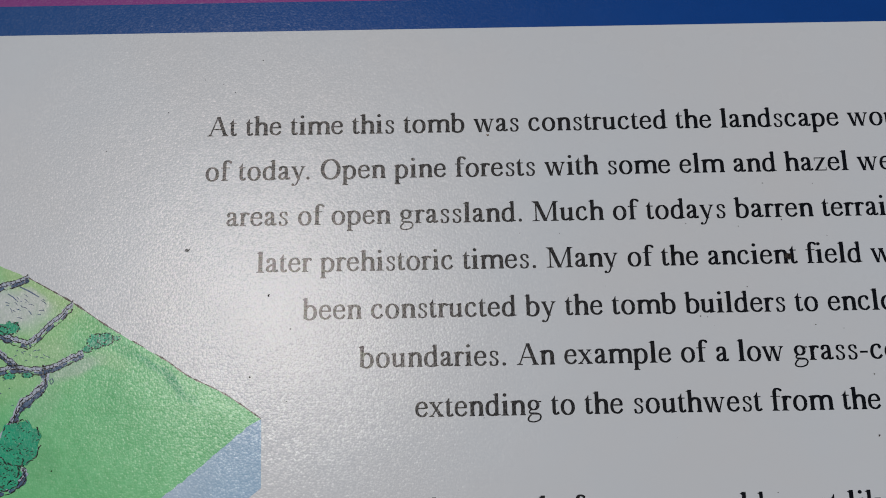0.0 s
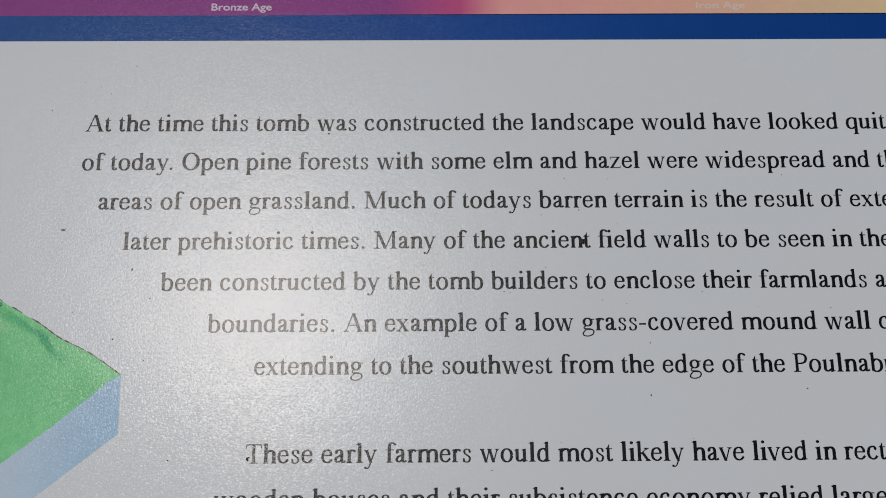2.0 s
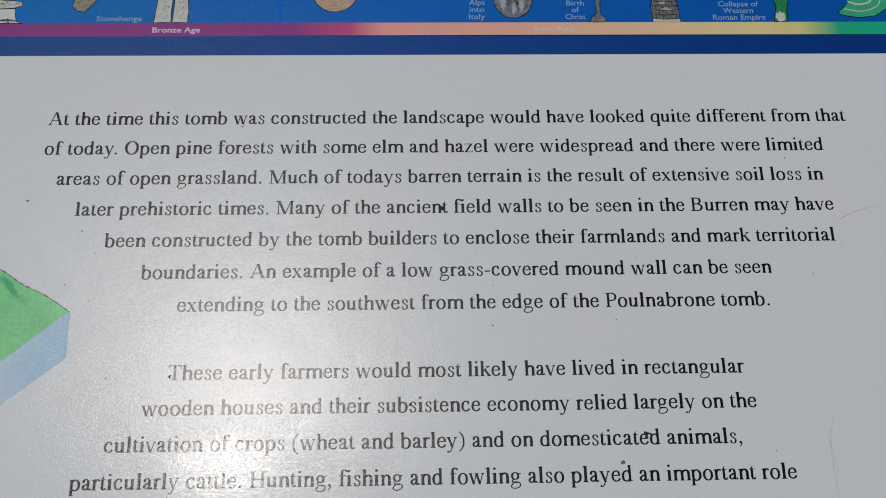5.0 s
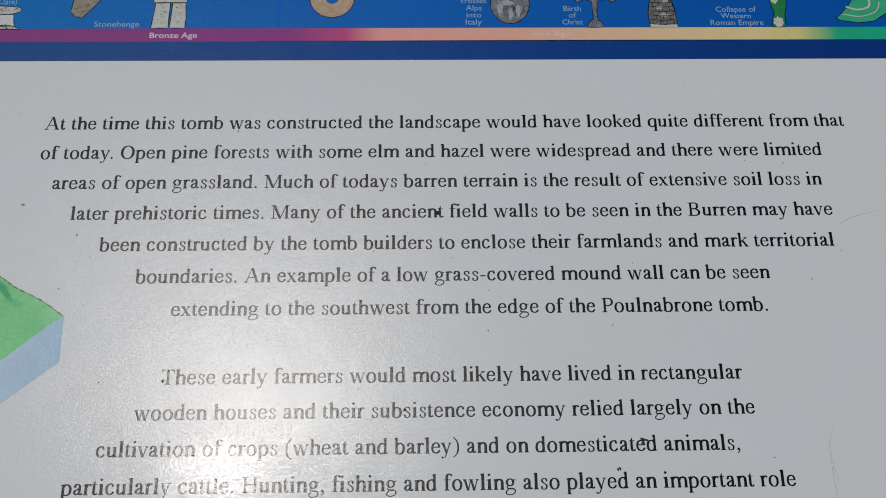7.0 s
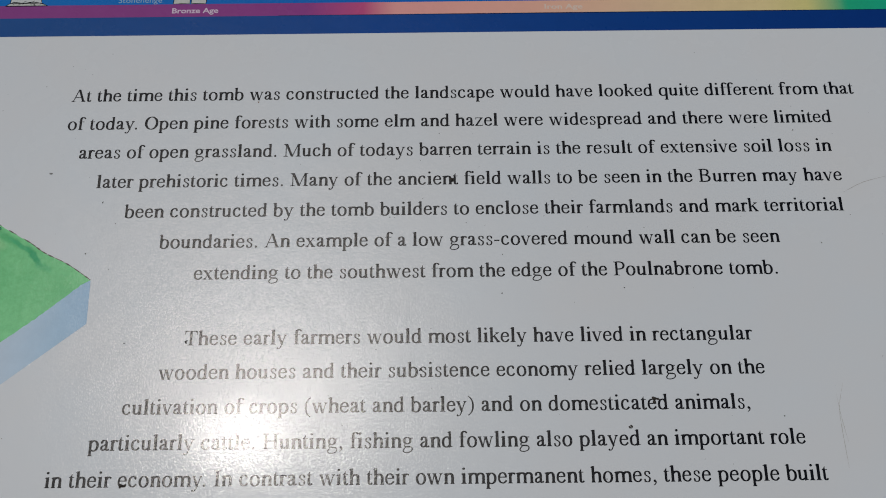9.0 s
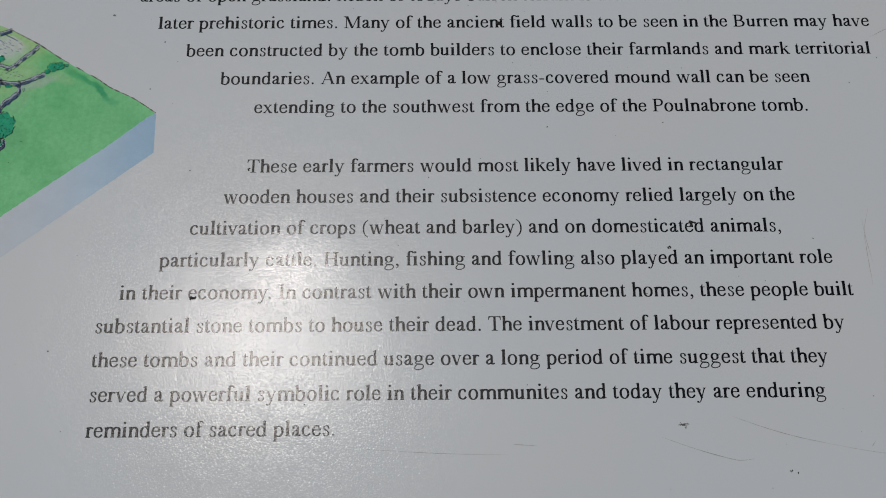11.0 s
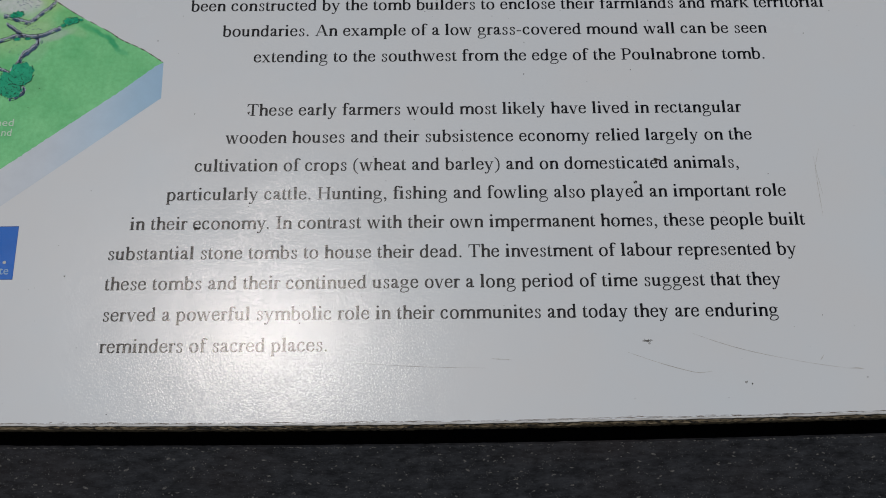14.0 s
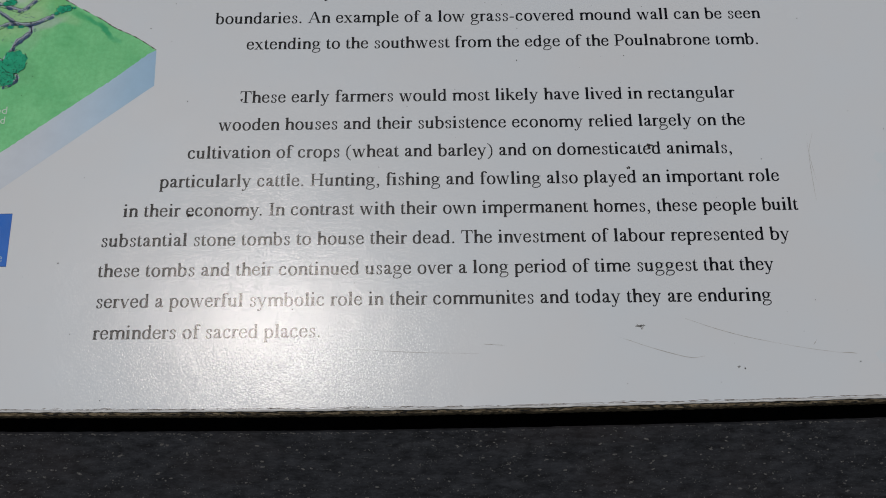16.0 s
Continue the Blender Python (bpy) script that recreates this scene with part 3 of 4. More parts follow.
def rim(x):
    """The lower edge's line: a slope and bow added to absorb lens distortion."""
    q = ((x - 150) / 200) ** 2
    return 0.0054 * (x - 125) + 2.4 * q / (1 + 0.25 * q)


panel = new("information_panel")
panel.matrix_world = BOARD
tagged(panel, "white laminate information panel printed with serif text, weathered and scratched", "sign")

rng = random.Random(5)
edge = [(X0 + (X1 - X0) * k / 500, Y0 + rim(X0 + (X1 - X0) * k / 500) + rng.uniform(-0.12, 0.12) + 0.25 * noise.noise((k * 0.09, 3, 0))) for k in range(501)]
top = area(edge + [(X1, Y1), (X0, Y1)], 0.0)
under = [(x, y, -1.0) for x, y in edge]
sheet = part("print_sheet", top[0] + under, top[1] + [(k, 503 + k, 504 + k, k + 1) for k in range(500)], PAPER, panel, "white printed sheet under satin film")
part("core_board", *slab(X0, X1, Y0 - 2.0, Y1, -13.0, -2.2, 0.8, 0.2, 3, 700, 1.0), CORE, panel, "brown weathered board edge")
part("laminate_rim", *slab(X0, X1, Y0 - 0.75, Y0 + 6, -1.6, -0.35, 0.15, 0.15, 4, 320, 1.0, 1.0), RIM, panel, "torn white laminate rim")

# cracks and flakes in the board's edge
cracks = []
for k in range(260):
    x, w = rng.uniform(-60, 350), rng.uniform(0.5, 3.5)
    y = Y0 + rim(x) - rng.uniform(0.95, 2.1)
    cracks.append(ribbon([(x + w * i / 5, y + 0.22 * noise.noise((x + i, 7, 2))) for i in range(6)], rng.uniform(0.1, 0.4), -2.1, 0.6, True, rng))
part("edge_cracks", *joined(*cracks), BLACK, panel, "dark cracks in the board edge")["kind"] = "stuff"

# chips along the lower rim
chips = []
for k in range(420):
    x = rng.uniform(-60, 350)
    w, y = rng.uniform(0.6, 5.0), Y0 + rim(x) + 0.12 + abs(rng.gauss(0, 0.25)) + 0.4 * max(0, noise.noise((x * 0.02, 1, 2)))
    line = [(x + w * s / 6, y + 0.18 * noise.noise((x + s * 0.7, 4, 1))) for s in range(7)]
    chips.append(ribbon(line, rng.uniform(0.07, 0.2), 0.02, 0.5, True, rng))
part("rim_chipping", *joined(*chips), CHIP, panel, "dark chips along the peeling rim")["kind"] = "stuff"

# ---- the timeline header ----
header = part("timeline_header", *area([(X0, 49.9), (X1, 49.9), (X1, Y1), (X0, Y1)], 0.03), BLUE, panel, "bright blue printed timeline with small drawings")
part("age_stripe", *area([(X0, 43.2), (X1, 43.2), (X1, 49.9), (X0, 49.9)], 0.03), AGES, panel, "stripe running from purple to peach, yellow and green")
part("dark_band", *area([(X0, 33.5), (X1, 33.5), (X1, 43.2), (X0, 43.2)], 0.03), BAND, panel, "dark blue printed band")

part("stripe_shadow_line", *ribbon([(90 + 28 * k, 43.28) for k in range(12)], 0.45, 0.04, 0.0, True), LINE, panel)

SMALL = [("Stonehenge", 15.7, 35.8, 50.9, 2.7), ("crosses", 180.8, 192.4, 62.9, 2.6), ("Alps", 183.0, 190.3, 59.0, 2.7), ("into", 183.2, 189.9, 55.3, 2.6),
         ("Italy", 182.8, 190.2, 51.6, 2.7), ("Birth", 227.6, 235.7, 58.6, 2.6), ("of", 229.9, 233.2, 55.1, 2.6), ("Christ", 226.8, 236.1, 51.5, 2.6),
         ("Collapse of", 297.6, 316.2, 58.0, 2.7), ("Western", 299.6, 313.4, 54.6, 2.6), ("Roman Empire", 294.5, 318.8, 51.0, 2.7), ("Co.Clare)", -33.3, -20.3, 62.7, 2.7)]
for text, a, b, y, h in SMALL:
    part("small_caption", *sans(text, a, b, y, h, 0.07, 0.002), LETTER_WHITE, header)
part("age_caption", *sans("Bronze Age", 40.9, 62.2, 45.1, 2.6, 0.07, 0.022), LETTER_BRIGHT, panel)
part("age_caption", *sans("Iron Age", 212.6, 230.1, 45.4, 2.5, 0.07, 0.022), LETTER_FAINT, panel)
part("divider_bar", *area([(-47.4, 50.0), (-45.0, 50.0), (-44.8, 90), (-47.2, 90)], 0.05), LIGHT_BLUE, header)
part("divider_bar", *area([(96.6, 50.5), (99.0, 50.5), (98.6, 90), (96.4, 90)], 0.07), LIGHT_BLUE, header)


def inked(pts, z, width=0.35, closed=True, seed=0):
    """An ink line round an outline, drawn by hand: nearly straight from corner to corner."""
    r, ends, line = random.Random(seed), pts + pts[:1] if closed else pts, []
    for (xa, ya), (xb, yb) in zip(ends, ends[1:]):
        line += [(xa + (xb - xa) * k / 4 + r.uniform(-0.05, 0.05), ya + (yb - ya) * k / 4 + r.uniform(-0.05, 0.05)) for k in range(4)]
    return ribbon(line + ends[-1:], width, z, 0.4, False, r)


def flecks(cx, cy, rx, ry, n, z, seed, size=0.8, lean=-0.6):
    r, out = random.Random(seed), []
    for _ in range(n):
        a, d, t = r.uniform(0, 6.28), math.sqrt(r.random()), lean + r.uniform(-0.7, 0.7)
        x, y, s = cx + rx * d * math.cos(a), cy + ry * d * math.sin(a), size * r.uniform(0.4, 1.2)
        out.append(ribbon([(x, y), (x + s * 0.5 * math.cos(t), y + s * 0.5 * math.sin(t) + 0.1), (x + s * math.cos(t), y + s * math.sin(t))], 0.22, z, 0.2, True, r))
    return joined(*out)


def drawing(name, pts, mat, label, marks, z=0.07):
    """A little coloured drawing on the header: a body with inked outline and marks as parts of it."""
    body = part(name, *area(pts, z), mat, header, label)
    part("ink_outline", *joined(inked(pts, z + 0.012), *marks), INK, body)
    return body


# wedge tomb, stone axe, trilithon, gold collar, coin, ornate cross, tower stump, green figure shape, green landform
drawing("tomb_capstone", [(-40, 60.5), (-30, 62.0), (-24, 61.6), (-18.2, 61.0), (-17.8, 58.8), (-22, 57.6), (-40, 56.4)], STONE, "pale grey drawn capstone",
        [flecks(-26, 60, 7, 1.2, 16, 0.09, 3, 1.6, 0.1)])
drawing("tomb_wall", [(-34.3, 57.0), (-20.9, 57.4), (-19.9, 51.2), (-34.3, 51.2)], STONE_PALE, "white drawn chamber wall", [])
drawing("tomb_footing", [(-35, 50.8), (-33, 51.8), (-28, 51.2), (-24, 52.0), (-20, 51.2), (-16.9, 49.8), (-36.4, 49.7)], STONE, "grey drawn footing stones", [flecks(-26, 51, 8, 0.9, 22, 0.09, 4, 1.4, 0.2)])
drawing("stone_axe", [(5.6, 68), (4.4, 58.6), (6.6, 56.2), (10.0, 55.4), (13.2, 59.4), (20.5, 69)], HORN, "buff drawn stone axe", [flecks(10, 60, 4, 3, 12, 0.09, 5, 1.2)])
drawing("trilithon_lintel", [(41.2, 69), (41.4, 63.4), (56.2, 63.4), (56.3, 69)], STONE, "grey drawn lintel stone", [flecks(49, 66, 6, 2, 6, 0.09, 6)])
drawing("trilithon_upright", [(42.3, 63.2), (48.9, 63.2), (48.7, 50.1), (41.1, 50.1)], STONE, "grey drawn upright stone", [flecks(45, 57, 2.4, 5.4, 16, 0.09, 7)])
drawing("trilithon_upright", [(49.9, 63.2), (55.8, 63.2), (56.5, 55), (56.2, 50.1), (49.4, 50.1)], STONE, "grey drawn upright stone", [flecks(53, 57, 2.4, 5.4, 16, 0.09, 8)])
ring = [(122.1 + 10.2 * math.cos(2 * math.pi * k / 48), 65.8 + 10.3 * math.sin(2 * math.pi * k / 48)) for k in range(48)]
collar = drawing("gold_collar", ring, GOLD, "flat gold drawn neck collar", [])
part("collar_opening", *area([(122.1 + 3.1 * math.cos(2 * math.pi * k / 30), 65.8 + 3.2 * math.sin(2 * math.pi * k / 30)) for k in range(30)], 0.1), BLUE, collar)
part("collar_grooves", *joined(*(ribbon([(122.1 + r * math.cos(a * 0.13), 65.8 + r * math.sin(a * 0.13)) for a in range(25, 48)], 0.2, 0.09, 0.3, True) for r in (5.4, 7.2, 8.6, 9.4))), HORN, collar)
coin = drawing("old_coin", [(203.2 + 8.9 * math.cos(2 * math.pi * k / 40), 62.3 + 10.2 * math.sin(2 * math.pi * k / 40)) for k in range(40)], SILVER, "worn grey drawn coin", [flecks(203, 59, 6.5, 5, 40, 0.09, 9, 2.6, 1.3)])
part("coin_relief", *joined(blot(198.6, 60, 1.3, 3.4, 0.1, 0.3, 24, 1), blot(203.5, 57, 1.0, 3.0, 0.1, 0.3, 24, 2), blot(207, 59, 1.1, 3.2, 0.1, 0.3, 24, 3), blot(202, 63, 3.2, 1.4, 0.1, 0.3, 24, 4)), RELIEF, coin)
drawing("ornate_cross", [(232.3, 65.2), (234, 63.2), (237.5, 64.8), (240.6, 63.6), (241.2, 54.4), (238.8, 52.4), (238.0, 50.0), (245.6, 50.0), (244.8, 52.4), (242.8, 54.4), (243.2, 63.8),
                    (247.5, 64.8), (250.5, 63.0), (252.4, 64.4), (250, 70), (234, 70)], SILVER, "grey drawn chalice on a foot", [flecks(242, 52, 2.4, 1.4, 8, 0.09, 11)])
stump = drawing("stone_tower", [(266.3, 58), (266.8, 50.0), (279.3, 50.0), (279.0, 57), (278.2, 61.5), (276, 68), (270, 68), (267.2, 63)], STONE_DARK, "dark grey drawn round tower stump",
                [flecks(273, 59, 5.2, 7, 30, 0.09, 12, 1.4, 0.0)])
courses = []
for k in range(7):
    y = 51.8 + 2.3 * k
    courses.append(ribbon([(267.2 + 1.9 * i, y - 0.5 * math.sin(math.pi * i / 6)) for i in range(7)], 0.3, 0.1, 0.4, False, rng))
    courses += [ribbon([(268.6 + 3.1 * i + 1.5 * (k % 2), y), (268.5 + 3.1 * i + 1.5 * (k % 2), y + 2.0)], 0.25, 0.1, 0.3, False, rng) for i in range(4 - k % 2)]
part("stone_courses", *joined(*courses), INK, stump)
part("lit_stones", *joined(blot(273.5, 56.5, 2.4, 1.0, 0.095, 0.3, 20, 2), blot(271.6, 60.2, 1.9, 0.9, 0.095, 0.3, 20, 3), blot(274.4, 63.5, 1.6, 0.9, 0.095, 0.3, 20, 5)), RELIEF, stump)
part("tower_base", *area([(266.9, 50.0), (279.3, 50.0), (279.2, 51.3), (266.9, 51.6)], 0.1), STONE, stump)
drawing("green_figure_shape", [(322.6, 68), (323.2, 62), (324.4, 57.5), (323.0, 53), (322.8, 50.0), (328.9, 50.0), (329.2, 56), (330.6, 62), (330.9, 68)], ROBE, "plain green and white drawn shape",
        [])
part("pale_patch", *joined(blot(325.9, 52.6, 2.3, 2.6, 0.1, 0.2, 26, 3), blot(325.2, 64.8, 1.8, 2.4, 0.1, 0.2, 26, 5)), STONE, header)
landform = drawing("green_landform", [(352.6, 54.3), (356, 53.0), (362.8, 51.9), (370, 53.0), (376.6, 57.2), (378, 62), (376, 68), (364, 68), (358.6, 60.4)], HAT, "bright green drawn landform", [])
part("landform_rings", *joined(ribbon(smooth([(358, 60.6), (363, 59.0), (368.5, 60.5), (369, 64.5), (365, 67)]), 0.9, 0.1), ribbon(smooth([(356, 56.6), (364, 55.4), (371.5, 58.0), (374, 63)]), 0.5, 0.1)), STONE, landform)

# ---- the body text ----
SIZE, LEADING = 9.042, 13.84
LINES = [
    ("At the time this tomb was constructed the landscape would have looked quite different from that", 0.0),
    ("of today. Open pine forests with some elm and hazel were widespread and there were limited", -0.2),
    ("areas of open grassland. Much of todays barren terrain is the result of extensive soil loss in", 6.4),
    ("later prehistoric times. Many of the ancient field walls to be seen in the Burren may have", 15.7),
    ("been constructed by the tomb builders to enclose their farmlands and mark territorial", 29.2),
    ("boundaries. An example of a low grass-covered mound wall can be seen", 45.3),
    ("extending to the southwest from the edge of the Poulnabrone tomb.", 60.8),
    ("", 0),
    ("These early farmers would most likely have lived in rectangular", 59.3),
    ("wooden houses and their subsistence economy relied largely on the", 50.0),
    ("cultivation of crops (wheat and barley) and on domesticated animals,", 36.8),
    ("particularly cattle. Hunting, fishing and fowling also played an important role", 25.2),
    ("in their economy. In contrast with their own impermanent homes, these people built", 9.9),
    ("substantial stone tombs to house their dead. The investment of labour represented by", 1.3),
    ("these tombs and their continued usage over a long period of time suggest that they", 1.4),
    ("served a powerful symbolic role in their communites and today they are enduring", 1.8),
    ("reminders of sacred places.", 2.0),
]
for row, (text, start) in enumerate(LINES):
    if not text:
        continue
    run = 0.0
    for word in text.split(" "):
        part("printed_word", *word_mesh(word, start + run * SIZE, -LEADING * row, SIZE, 0.04), INK, panel)
        run += advance(word + " ")

# ---- the drawn landscape block ----
field = part("landscape_drawing", *area([(18.8, -83.2)] + [(x, y + 0.35 * noise.noise((x * 0.5, y, 7))) for x, y in smooth(
    [(18.8, -83.2), (8.4, -76.2), (-1.7, -71.2), (-8.4, -66.6), (-17.0, -61.6), (-26.0, -56.3), (-35.5, -49.9), (-43.8, -45.2), (-50, -41.8), (-57.0, -38.8), (-75, -31), (-110, -30)], 8)][1:]
    + [(-130, -60), (-130, -195)] + [(x + 0.35 * noise.noise((x * 1.1, y, 2)), y + 0.45 * noise.noise((x * 0.7, 5, 2))) for x, y in smooth(
    [(-126, -192), (-52.6, -137.9), (-36.8, -125.9), (-22.0, -114.6), (-0.6, -98.3), (14.7, -85.6)], 22)], 0.03), FIELD, panel, "watercolour drawing of a green field block with stone walls")
cliff = part("cliff_face", *area([(18.9, -83.4), (19.3, -101.7), (-50.1, -155.9), (-126, -214), (-126, -189.5), (-52.6, -134.2), (-22.0, -111.0), (-0.6, -94.6), (12.7, -83.9)], 0.025), CLIFF, panel, "pale blue washed side of the drawn block")
field.location = cliff.location = (-0.0005, 0.0004, 0)


def field_wall(line, width, seed):
    r, width = random.Random(seed), width * 1.25
    pts = [(x + r.uniform(-0.2, 0.2), y + r.uniform(-0.2, 0.2)) for x, y in smooth(line, 7)]
    body = part("field_wall", *ribbon(pts, width, 0.10, 0.45, False, r), WALL_GREY, field, "grey ink-drawn dry stone wall")
    lower = [(x + 0.2, y - width * 0.7) for x, y in pts]
    runs = [lower[k : k + r.randint(3, 9)] for k in range(0, len(lower) - 2, 6)]
    part("wall_shading", *joined(*(ribbon(q, width * r.uniform(0.45, 0.95), 0.115, 0.5, True, r) for q in runs if len(q) > 2)), WALL_SHADE, body)
    lines = [ribbon([(x + r.uniform(-0.12, 0.12), y + s * width * 0.5 + r.uniform(-0.12, 0.12)) for x, y in pts], 0.25, 0.13, 0.7, False, r) for s in (-0.55, 1)]
    lines.append(ribbon([(x + 0.25, y - width * 1.1) for x, y in pts], 0.26, 0.13, 0.8, False, r))
    for k in range(1, len(pts) - 1, 2):
        x, y = pts[k]
        lines.append(ribbon([(x, y + 0.25), (x + r.uniform(-0.2, 0.3), y - 0.1)], 0.2, 0.13, 0.3, False, r))
    part("wall_inking", *joined(*lines), INK, body)


field_wall([(-64, -48.0), (-56.5, -44.6), (-52.9, -43.6), (-49.0, -42.0)], 1.0, 1)
field_wall([(-60, -57.0), (-55.3, -58.4), (-52.0, -59.6), (-48.3, -61.0), (-46.0, -60.2), (-43.3, -57.2), (-38.9, -53.3), (-35.6, -49.9)], 1.2, 2)
field_wall([(-58, -61.5), (-54.8, -64.0), (-52.0, -66.1), (-49.4, -68.0)], 1.0, 3)
field_wall([(-62, -71.5), (-54.4, -68.6), (-51.4, -67.8), (-47.1, -68.3), (-42.7, -68.3), (-38.4, -67.1), (-34.9, -65.3), (-31.8, -63.9)], 1.1, 4)
field_wall([(-42.9, -68.4), (-41.6, -70.4), (-42.6, -73.4), (-46.0, -76.3), (-48.4, -78.6), (-49.4, -82.1), (-50.7, -84.1), (-52.3, -87.1)], 1.5, 5)
field_wall([(-46.0, -95.2), (-45.3, -97.2), (-48.6, -100.1), (-52, -101.3)], 1.1, 6)
field_wall([(-60, -84.5), (-56, -86.5), (-52.6, -88.2)], 0.8, 7)


def drawn_tree(name, blobs, seed, label):
    body = part(name, *joined(*(blot(x, y, rx, ry, 0.15 + 0.012 * k, 0.14 if rx > 4 else 0.3, 44, seed + k) for k, (x, y, rx, ry) in enumerate(blobs))), LEAF, field, label)
    r, marks = random.Random(seed), []
    for x, y, rx, ry in blobs:
        marks.append(flecks(x, y, rx * 0.85, ry * 0.85, int(1.2 * rx * ry) if rx < 4 else 34, 0.21, seed, 0.75, 0.2))
        for k in range(26):
            a = 2 * math.pi * k / 26 + r.uniform(-0.1, 0.1)
            if r.random() < (0.85 if math.sin(a) < -0.2 else 0.55):
                line = [(x + rx * (1.02 + 0.05 * math.sin(9 * a + s)) * math.cos(a + s * 0.06), y + ry * (1.02 + 0.05 * math.sin(9 * a + s)) * math.sin(a + s * 0.06)) for s in range(5)]
                marks.append(ribbon(line, 0.3, 0.21, 0.4, True, r))
    part("leaf_inking", *joined(*marks), INK, body)


drawn_tree("drawn_tree", [(-47.6, -88.6, 5.8, 6.0), (-52.6, -93.6, 6.2, 6.4), (-51.0, -97.6, 4.6, 3.6)], 11, "dark green drawn tree with ink dots")
drawn_tree("drawn_bush", [(-53.0, -56.6, 2.6, 1.8), (-55.2, -57.4, 1.8, 1.2)], 21, "small dark green drawn bush")
drawn_tree("drawn_bush", [(-28.2, -60.8, 2.6, 2.0), (-25.6, -60.3, 2.2, 1.7), (-30.6, -63.0, 1.3, 0.9), (-22.6, -60.0, 1.1, 0.6)], 31, "small dark green drawn bush")
drawn_tree("drawn_bush", [(-52.0, -70.2, 1.6, 0.8), (-46.8, -70.0, 1.5, 0.7)], 41, "dark green drawn scrub under a wall")
edge_line = smooth([(18.8, -83.2), (8.4, -76.2), (-1.7, -71.2), (-8.4, -66.6), (-17.0, -61.6), (-26.0, -56.3), (-35.5, -49.9), (-43.8, -45.2), (-50, -41.8)], 8)
r = random.Random(8)
dashes = [ribbon([(x, y + 0.15) for x, y in edge_line[k : k + 4]], 0.42, 0.06, 0.6, True, r) for k in range(0, len(edge_line) - 4, 3) if r.random() < 0.85]
part("ink_edge", *joined(*dashes), BROWN_INK, field, "broken brown ink edge")
tufts = [flecks(-47, -64.5, 6, 1.6, 14, 0.09, 2, 1.1, -0.3), flecks(-50, -50, 7, 4, 22, 0.09, 3, 1.4, -0.5), flecks(-52, -75, 5, 4, 7, 0.09, 4, 0.9, 0.4),
         ribbon([(-51.2, -44.8), (-48.3, -46.2), (-45.4, -47.9)], 0.5, 0.09, 0.3, True), ribbon([(-54.4, -46.8), (-52.8, -47.8), (-51.4, -49.1)], 0.4, 0.09, 0.3, True),
         inked([(-40.6, -71.6), (-39.9, -71.0), (-39.4, -71.9), (-40.0, -72.7)], 0.09, 0.2)]
part("grass_inking", *joined(*tufts), WALL_SHADE, field)
part("drawing_caption", *sans("med", -57.6, -47.9, -115.3, 3.6, 0.07, 0.0), LETTER_PALE, field)
part("drawing_caption", *sans("and", -55.2, -48.3, -120.3, 3.6, 0.07, 0.0), LETTER_PALE, field)

# ---- blue label at the foot of the drawing ----
label = part("blue_label", *area([(-110, -164.4), (-39.4, -163.9), (-39.2, -188.5), (-110, -188.7)], 0.04), LIGHT_BLUE, panel, "bright blue printed label")
part("label_rim", *ribbon([(-110, -164.4), (-39.5, -163.9), (-39.2, -188.4), (-110, -188.7)], 0.25, 0.06), BAND, label)
part("label_word", *sans("ute", -47.9, -41.4, -186.1, 3.7, 0.08, 0.0), LETTER_WHITE, label)
for k in range(3):
    part("label_dot", *blot(-43.7 - 2.7 * k, -180.6, 0.75, 0.72, 0.08, 0.05, 20, k), STONE, label)

part("corner_tint", *joined(blot(372, -150, 22, 16, 0.02, 0.3, 40, 3), blot(376, -215, 34, 24, 0.02, 0.3, 40, 5, 0.5)), TINT, panel, "pale blue printed tint")

# ---- wear on the panel ----
# small lichen and dirt spots: x, y, size, grey or dark
SPOTS = [(-4.4, -34.7, 0.8, 1), (19.6, -48.2, 0.55, 0), (188.8, -90.2, 0.45, 0), (323.2, -69.6, 0.6, 1), (237.4, -145.0, 1.2, 0), (168.8, -39.4, 1.5, 0),
         (247.9, -134.5, 2.0, 0), (318.3, -17.5, 0.5, 1), (83.4, -1.2, 0.5, 2), (298.3, -141.5, 0.4, 0), (-16.5, -187.1, 0.45, 0), (314.4, -207.2, 0.4, 0)]
SPOTS += [(40.3, -165.4, 1.7, 0), (155.0, -121.8, 0.9, 0), (59.9, -109.4, 1.0, 0), (244.8, -204.0, 0.8, 0), (226.9, -164.7, 0.45, 0), (163.4, -17.4, 0.35, 1), (189.5, -73.4, 0.35, 1),
          (26.0, -57.9, 0.35, 1), (280.8, -236.9, 0.55, 0), (278.3, -236.0, 0.7, 1), (330.1, -234.4, 0.4, 0), (301.4, -212.3, 0.3, 1), (298.8, -251.0, 0.6, 0)]
for k, (x, y, s, grey) in enumerate(SPOTS):
    rr = random.Random(100 + k)
    pts = [blot(x + rr.gauss(0, s * 0.3), y + rr.gauss(0, s * 0.22), s * rr.uniform(0.25, 0.6), s * rr.uniform(0.2, 0.4), 0.09, 0.3, 14, k + j, rr.uniform(0, 3)) for j in range(4)]
    part("dirt_spot", *joined(*pts), (DIRT, GREY_DIRT, RUST)[grey], panel, ("speck of dark dirt", "speck of grey lichen", "speck of orange rust")[grey])
r = random.Random(77)
part("smudge", *joined(*(ribbon([(237.3 + r.gauss(0, 1.0), -218.1 + r.gauss(0, 0.5)), (238.0 + r.gauss(0, 1.0), -218.3 + r.gauss(0, 0.5))], 0.25, 0.09, 0.4) for _ in range(16))), GREY_DIRT, panel, "small grey rubbed smudge")
motes = []
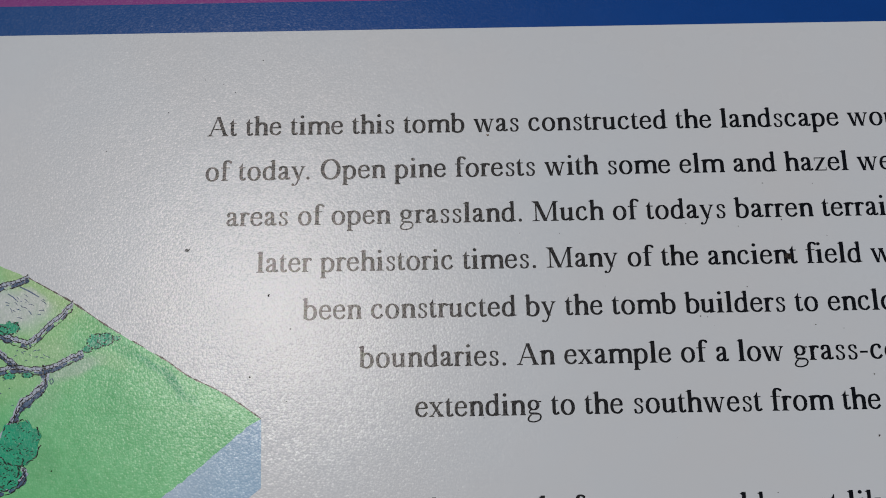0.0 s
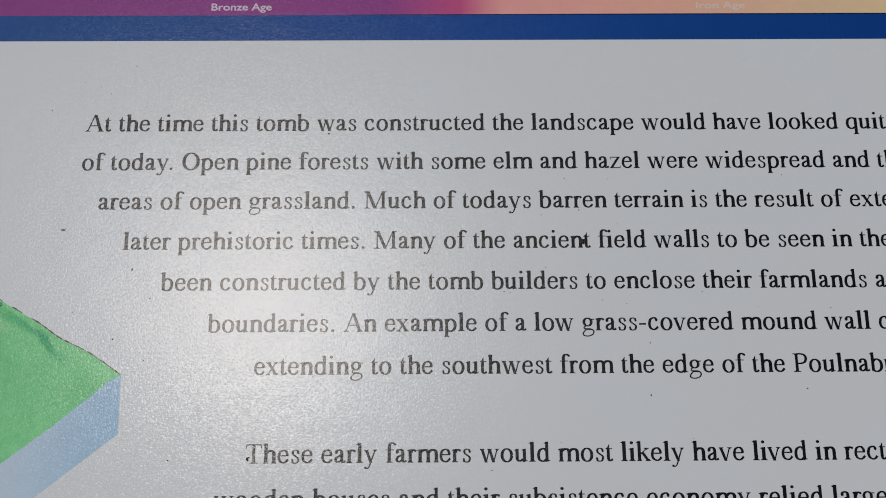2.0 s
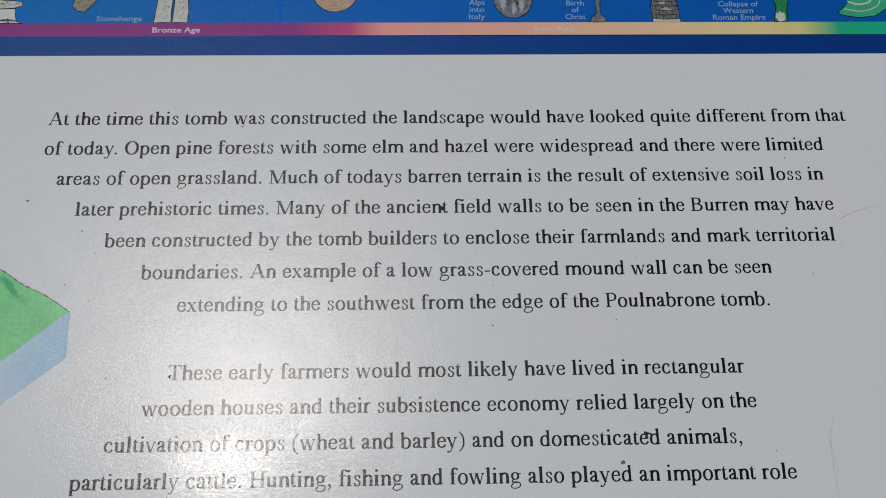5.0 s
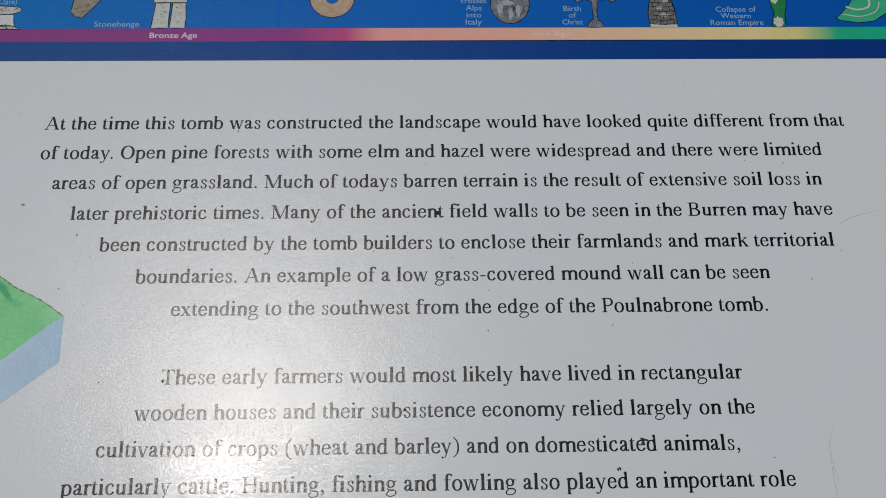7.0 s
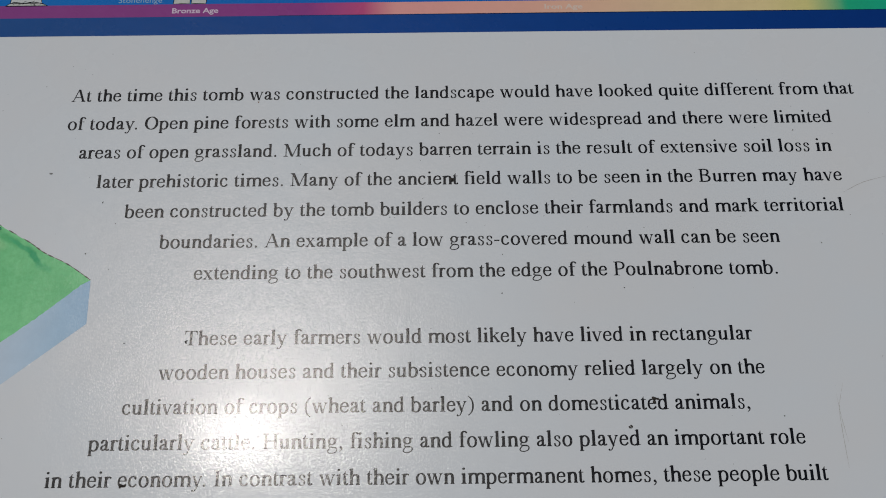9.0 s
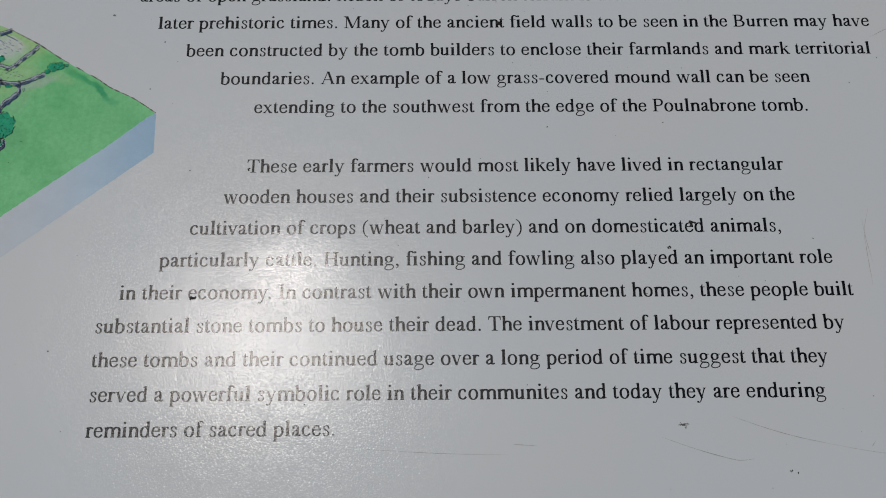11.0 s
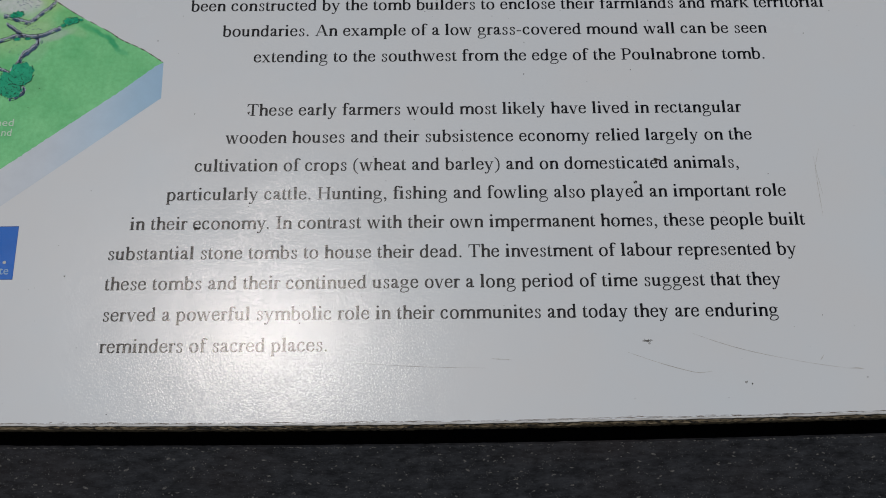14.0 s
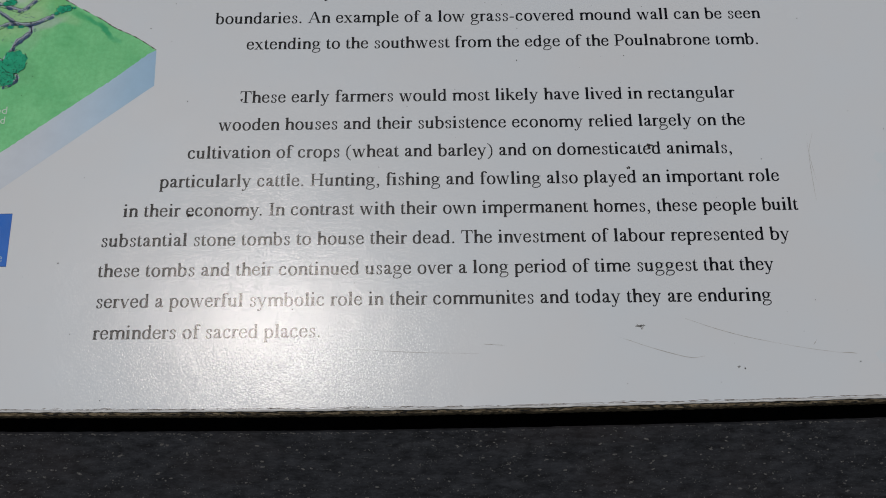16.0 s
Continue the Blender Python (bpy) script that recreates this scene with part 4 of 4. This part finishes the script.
for k in range(150):
    s = abs(r.gauss(0, 0.10)) + 0.05
    motes.append(blot(r.uniform(-70, 380), r.uniform(-250, 30), s, s * r.uniform(0.5, 1), 0.09, 0.3, 8, k))
part("speckling", *joined(*motes), DIRT, panel, "fine dark specks of dirt")["kind"] = "stuff"
for line, w in (([(257.1, -214.9), (269.8, -219.5), (281.8, -223.0), (293.9, -225.7)], 0.22), ([(228.5, -222.8), (241.7, -227.5), (252.6, -230.7), (258.6, -231.9), (264.2, -231.4)], 0.26),
                ([(293.9, -225.7), (308, -228.4), (322.9, -230.6)], 0.12), ([(322.9, -230.6), (326, -230.5), (329.0, -230.9)], 0.3), ([(323.2, -128.6), (320.4, -138), (320.2, -146.9), (320.7, -161.7)], 0.16),
                ([(320, -133), (320.6, -142), (322, -152)], 0.12), ([(336, -47), (345, -42.5), (357.1, -39.3)], 0.16), ([(311.0, -227.0), (311.7, -226.1), (312.6, -224.8)], 0.25),
                ([(110, -226.5), (140, -228.4), (168, -229.2)], 0.12), ([(170, -225.2), (179.1, -225.8)], 0.2)):
    part("scratch", *ribbon(smooth(line, 8), w, 0.085, 0.5, True, r), SCRATCH, panel, "thin dull scratch")

# ---- the lectern that carries the panel ----
lectern = new("lectern")
lectern.matrix_world = BOARD
tagged(lectern, "dark weathered lectern of recycled boards carrying the panel", "stand")
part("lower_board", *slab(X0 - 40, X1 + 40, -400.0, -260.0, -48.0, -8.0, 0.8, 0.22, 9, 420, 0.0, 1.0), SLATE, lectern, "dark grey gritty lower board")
# unseen backing and bearers, coloured near-black so the gap reads as shade
part("backing_board", *slab(X0 - 40, X1 + 40, -400.0, Y1 + 20, -80.0, -48.0), BLACK, lectern, "black backing board")
part("bearer", *slab(X0 + 20, X0 + 90, -220.0, Y1 - 20, -48.0, -13.0), BLACK, lectern)
part("bearer", *slab(X1 - 90, X1 - 20, -220.0, Y1 - 20, -48.0, -13.0), BLACK, lectern)
grit, gr = [], random.Random(12)
for k in range(2800):
    x, y, s = gr.uniform(-60, 350), -261.3 - 36 * gr.random(), 0.05 + gr.random() ** 7 * 0.36
    v, f = blot(x, y, s * gr.uniform(0.8, 3.0), s, 0, 0.3, 7, k, gr.uniform(-0.5, 0.5))
    grit.append(([(a, b, -7.97) for a, b, _ in v], f))
# pale chips painted along the board's upper edge as its highlights
for k in range(220):
    x, s = gr.uniform(-60, 350), 0.1 + abs(gr.gauss(0, 0.12))
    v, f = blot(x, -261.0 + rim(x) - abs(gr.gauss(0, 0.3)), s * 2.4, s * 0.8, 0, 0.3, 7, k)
    grit.append(([(a, b, -7.96) for a, b, _ in v], f))
part("grit_and_highlights", *joined(*grit), GRIT, lectern, "pale grit ground into the board")["kind"] = "stuff"

# posts down to the ground
for x in (X0 + 60, X1 - 60):
    head = BOARD @ Vector((x * MM, -0.05, -0.075))
    w, z1 = 0.05, head.z + 0.02
    bm = bmesh.new()
    bmesh.ops.create_cube(bm, size=1.0)
    bmesh.ops.scale(bm, vec=(2 * w, 2 * w, z1), verts=bm.verts)
    bmesh.ops.translate(bm, vec=(head.x, head.y + 0.03, z1 / 2), verts=bm.verts)
    bmesh.ops.bevel(bm, geom=bm.edges[:], offset=0.006, segments=2, affect="EDGES")
    bmesh.ops.transform(bm, matrix=BOARD.inverted(), verts=bm.verts)
    me = bpy.data.meshes.new("post")
    bm.to_mesh(me)
    bm.free()
    me.materials.append(SLATE)
    post = new("post", me)
    post.parent = lectern

# ---- the ground ----
bm = bmesh.new()
bmesh.ops.create_grid(bm, x_segments=60, y_segments=60, size=1.0)
for v in bm.verts:
    v.co.x, v.co.y = (1500 * abs(v.co.x) ** 5 * (1 if v.co.x > 0 else -1), 1500 * abs(v.co.y) ** 5 * (1 if v.co.y > 0 else -1))
    v.co.z = -0.03 * abs(noise.noise((v.co.x * 0.7, v.co.y * 0.7, 0)))
me = bpy.data.meshes.new("ground")
bm.to_mesh(me)
bm.free()
me.materials.append(SOIL)
tagged(new("ground", me), "pale grey limestone ground under the lectern", "ground", kind="structure")
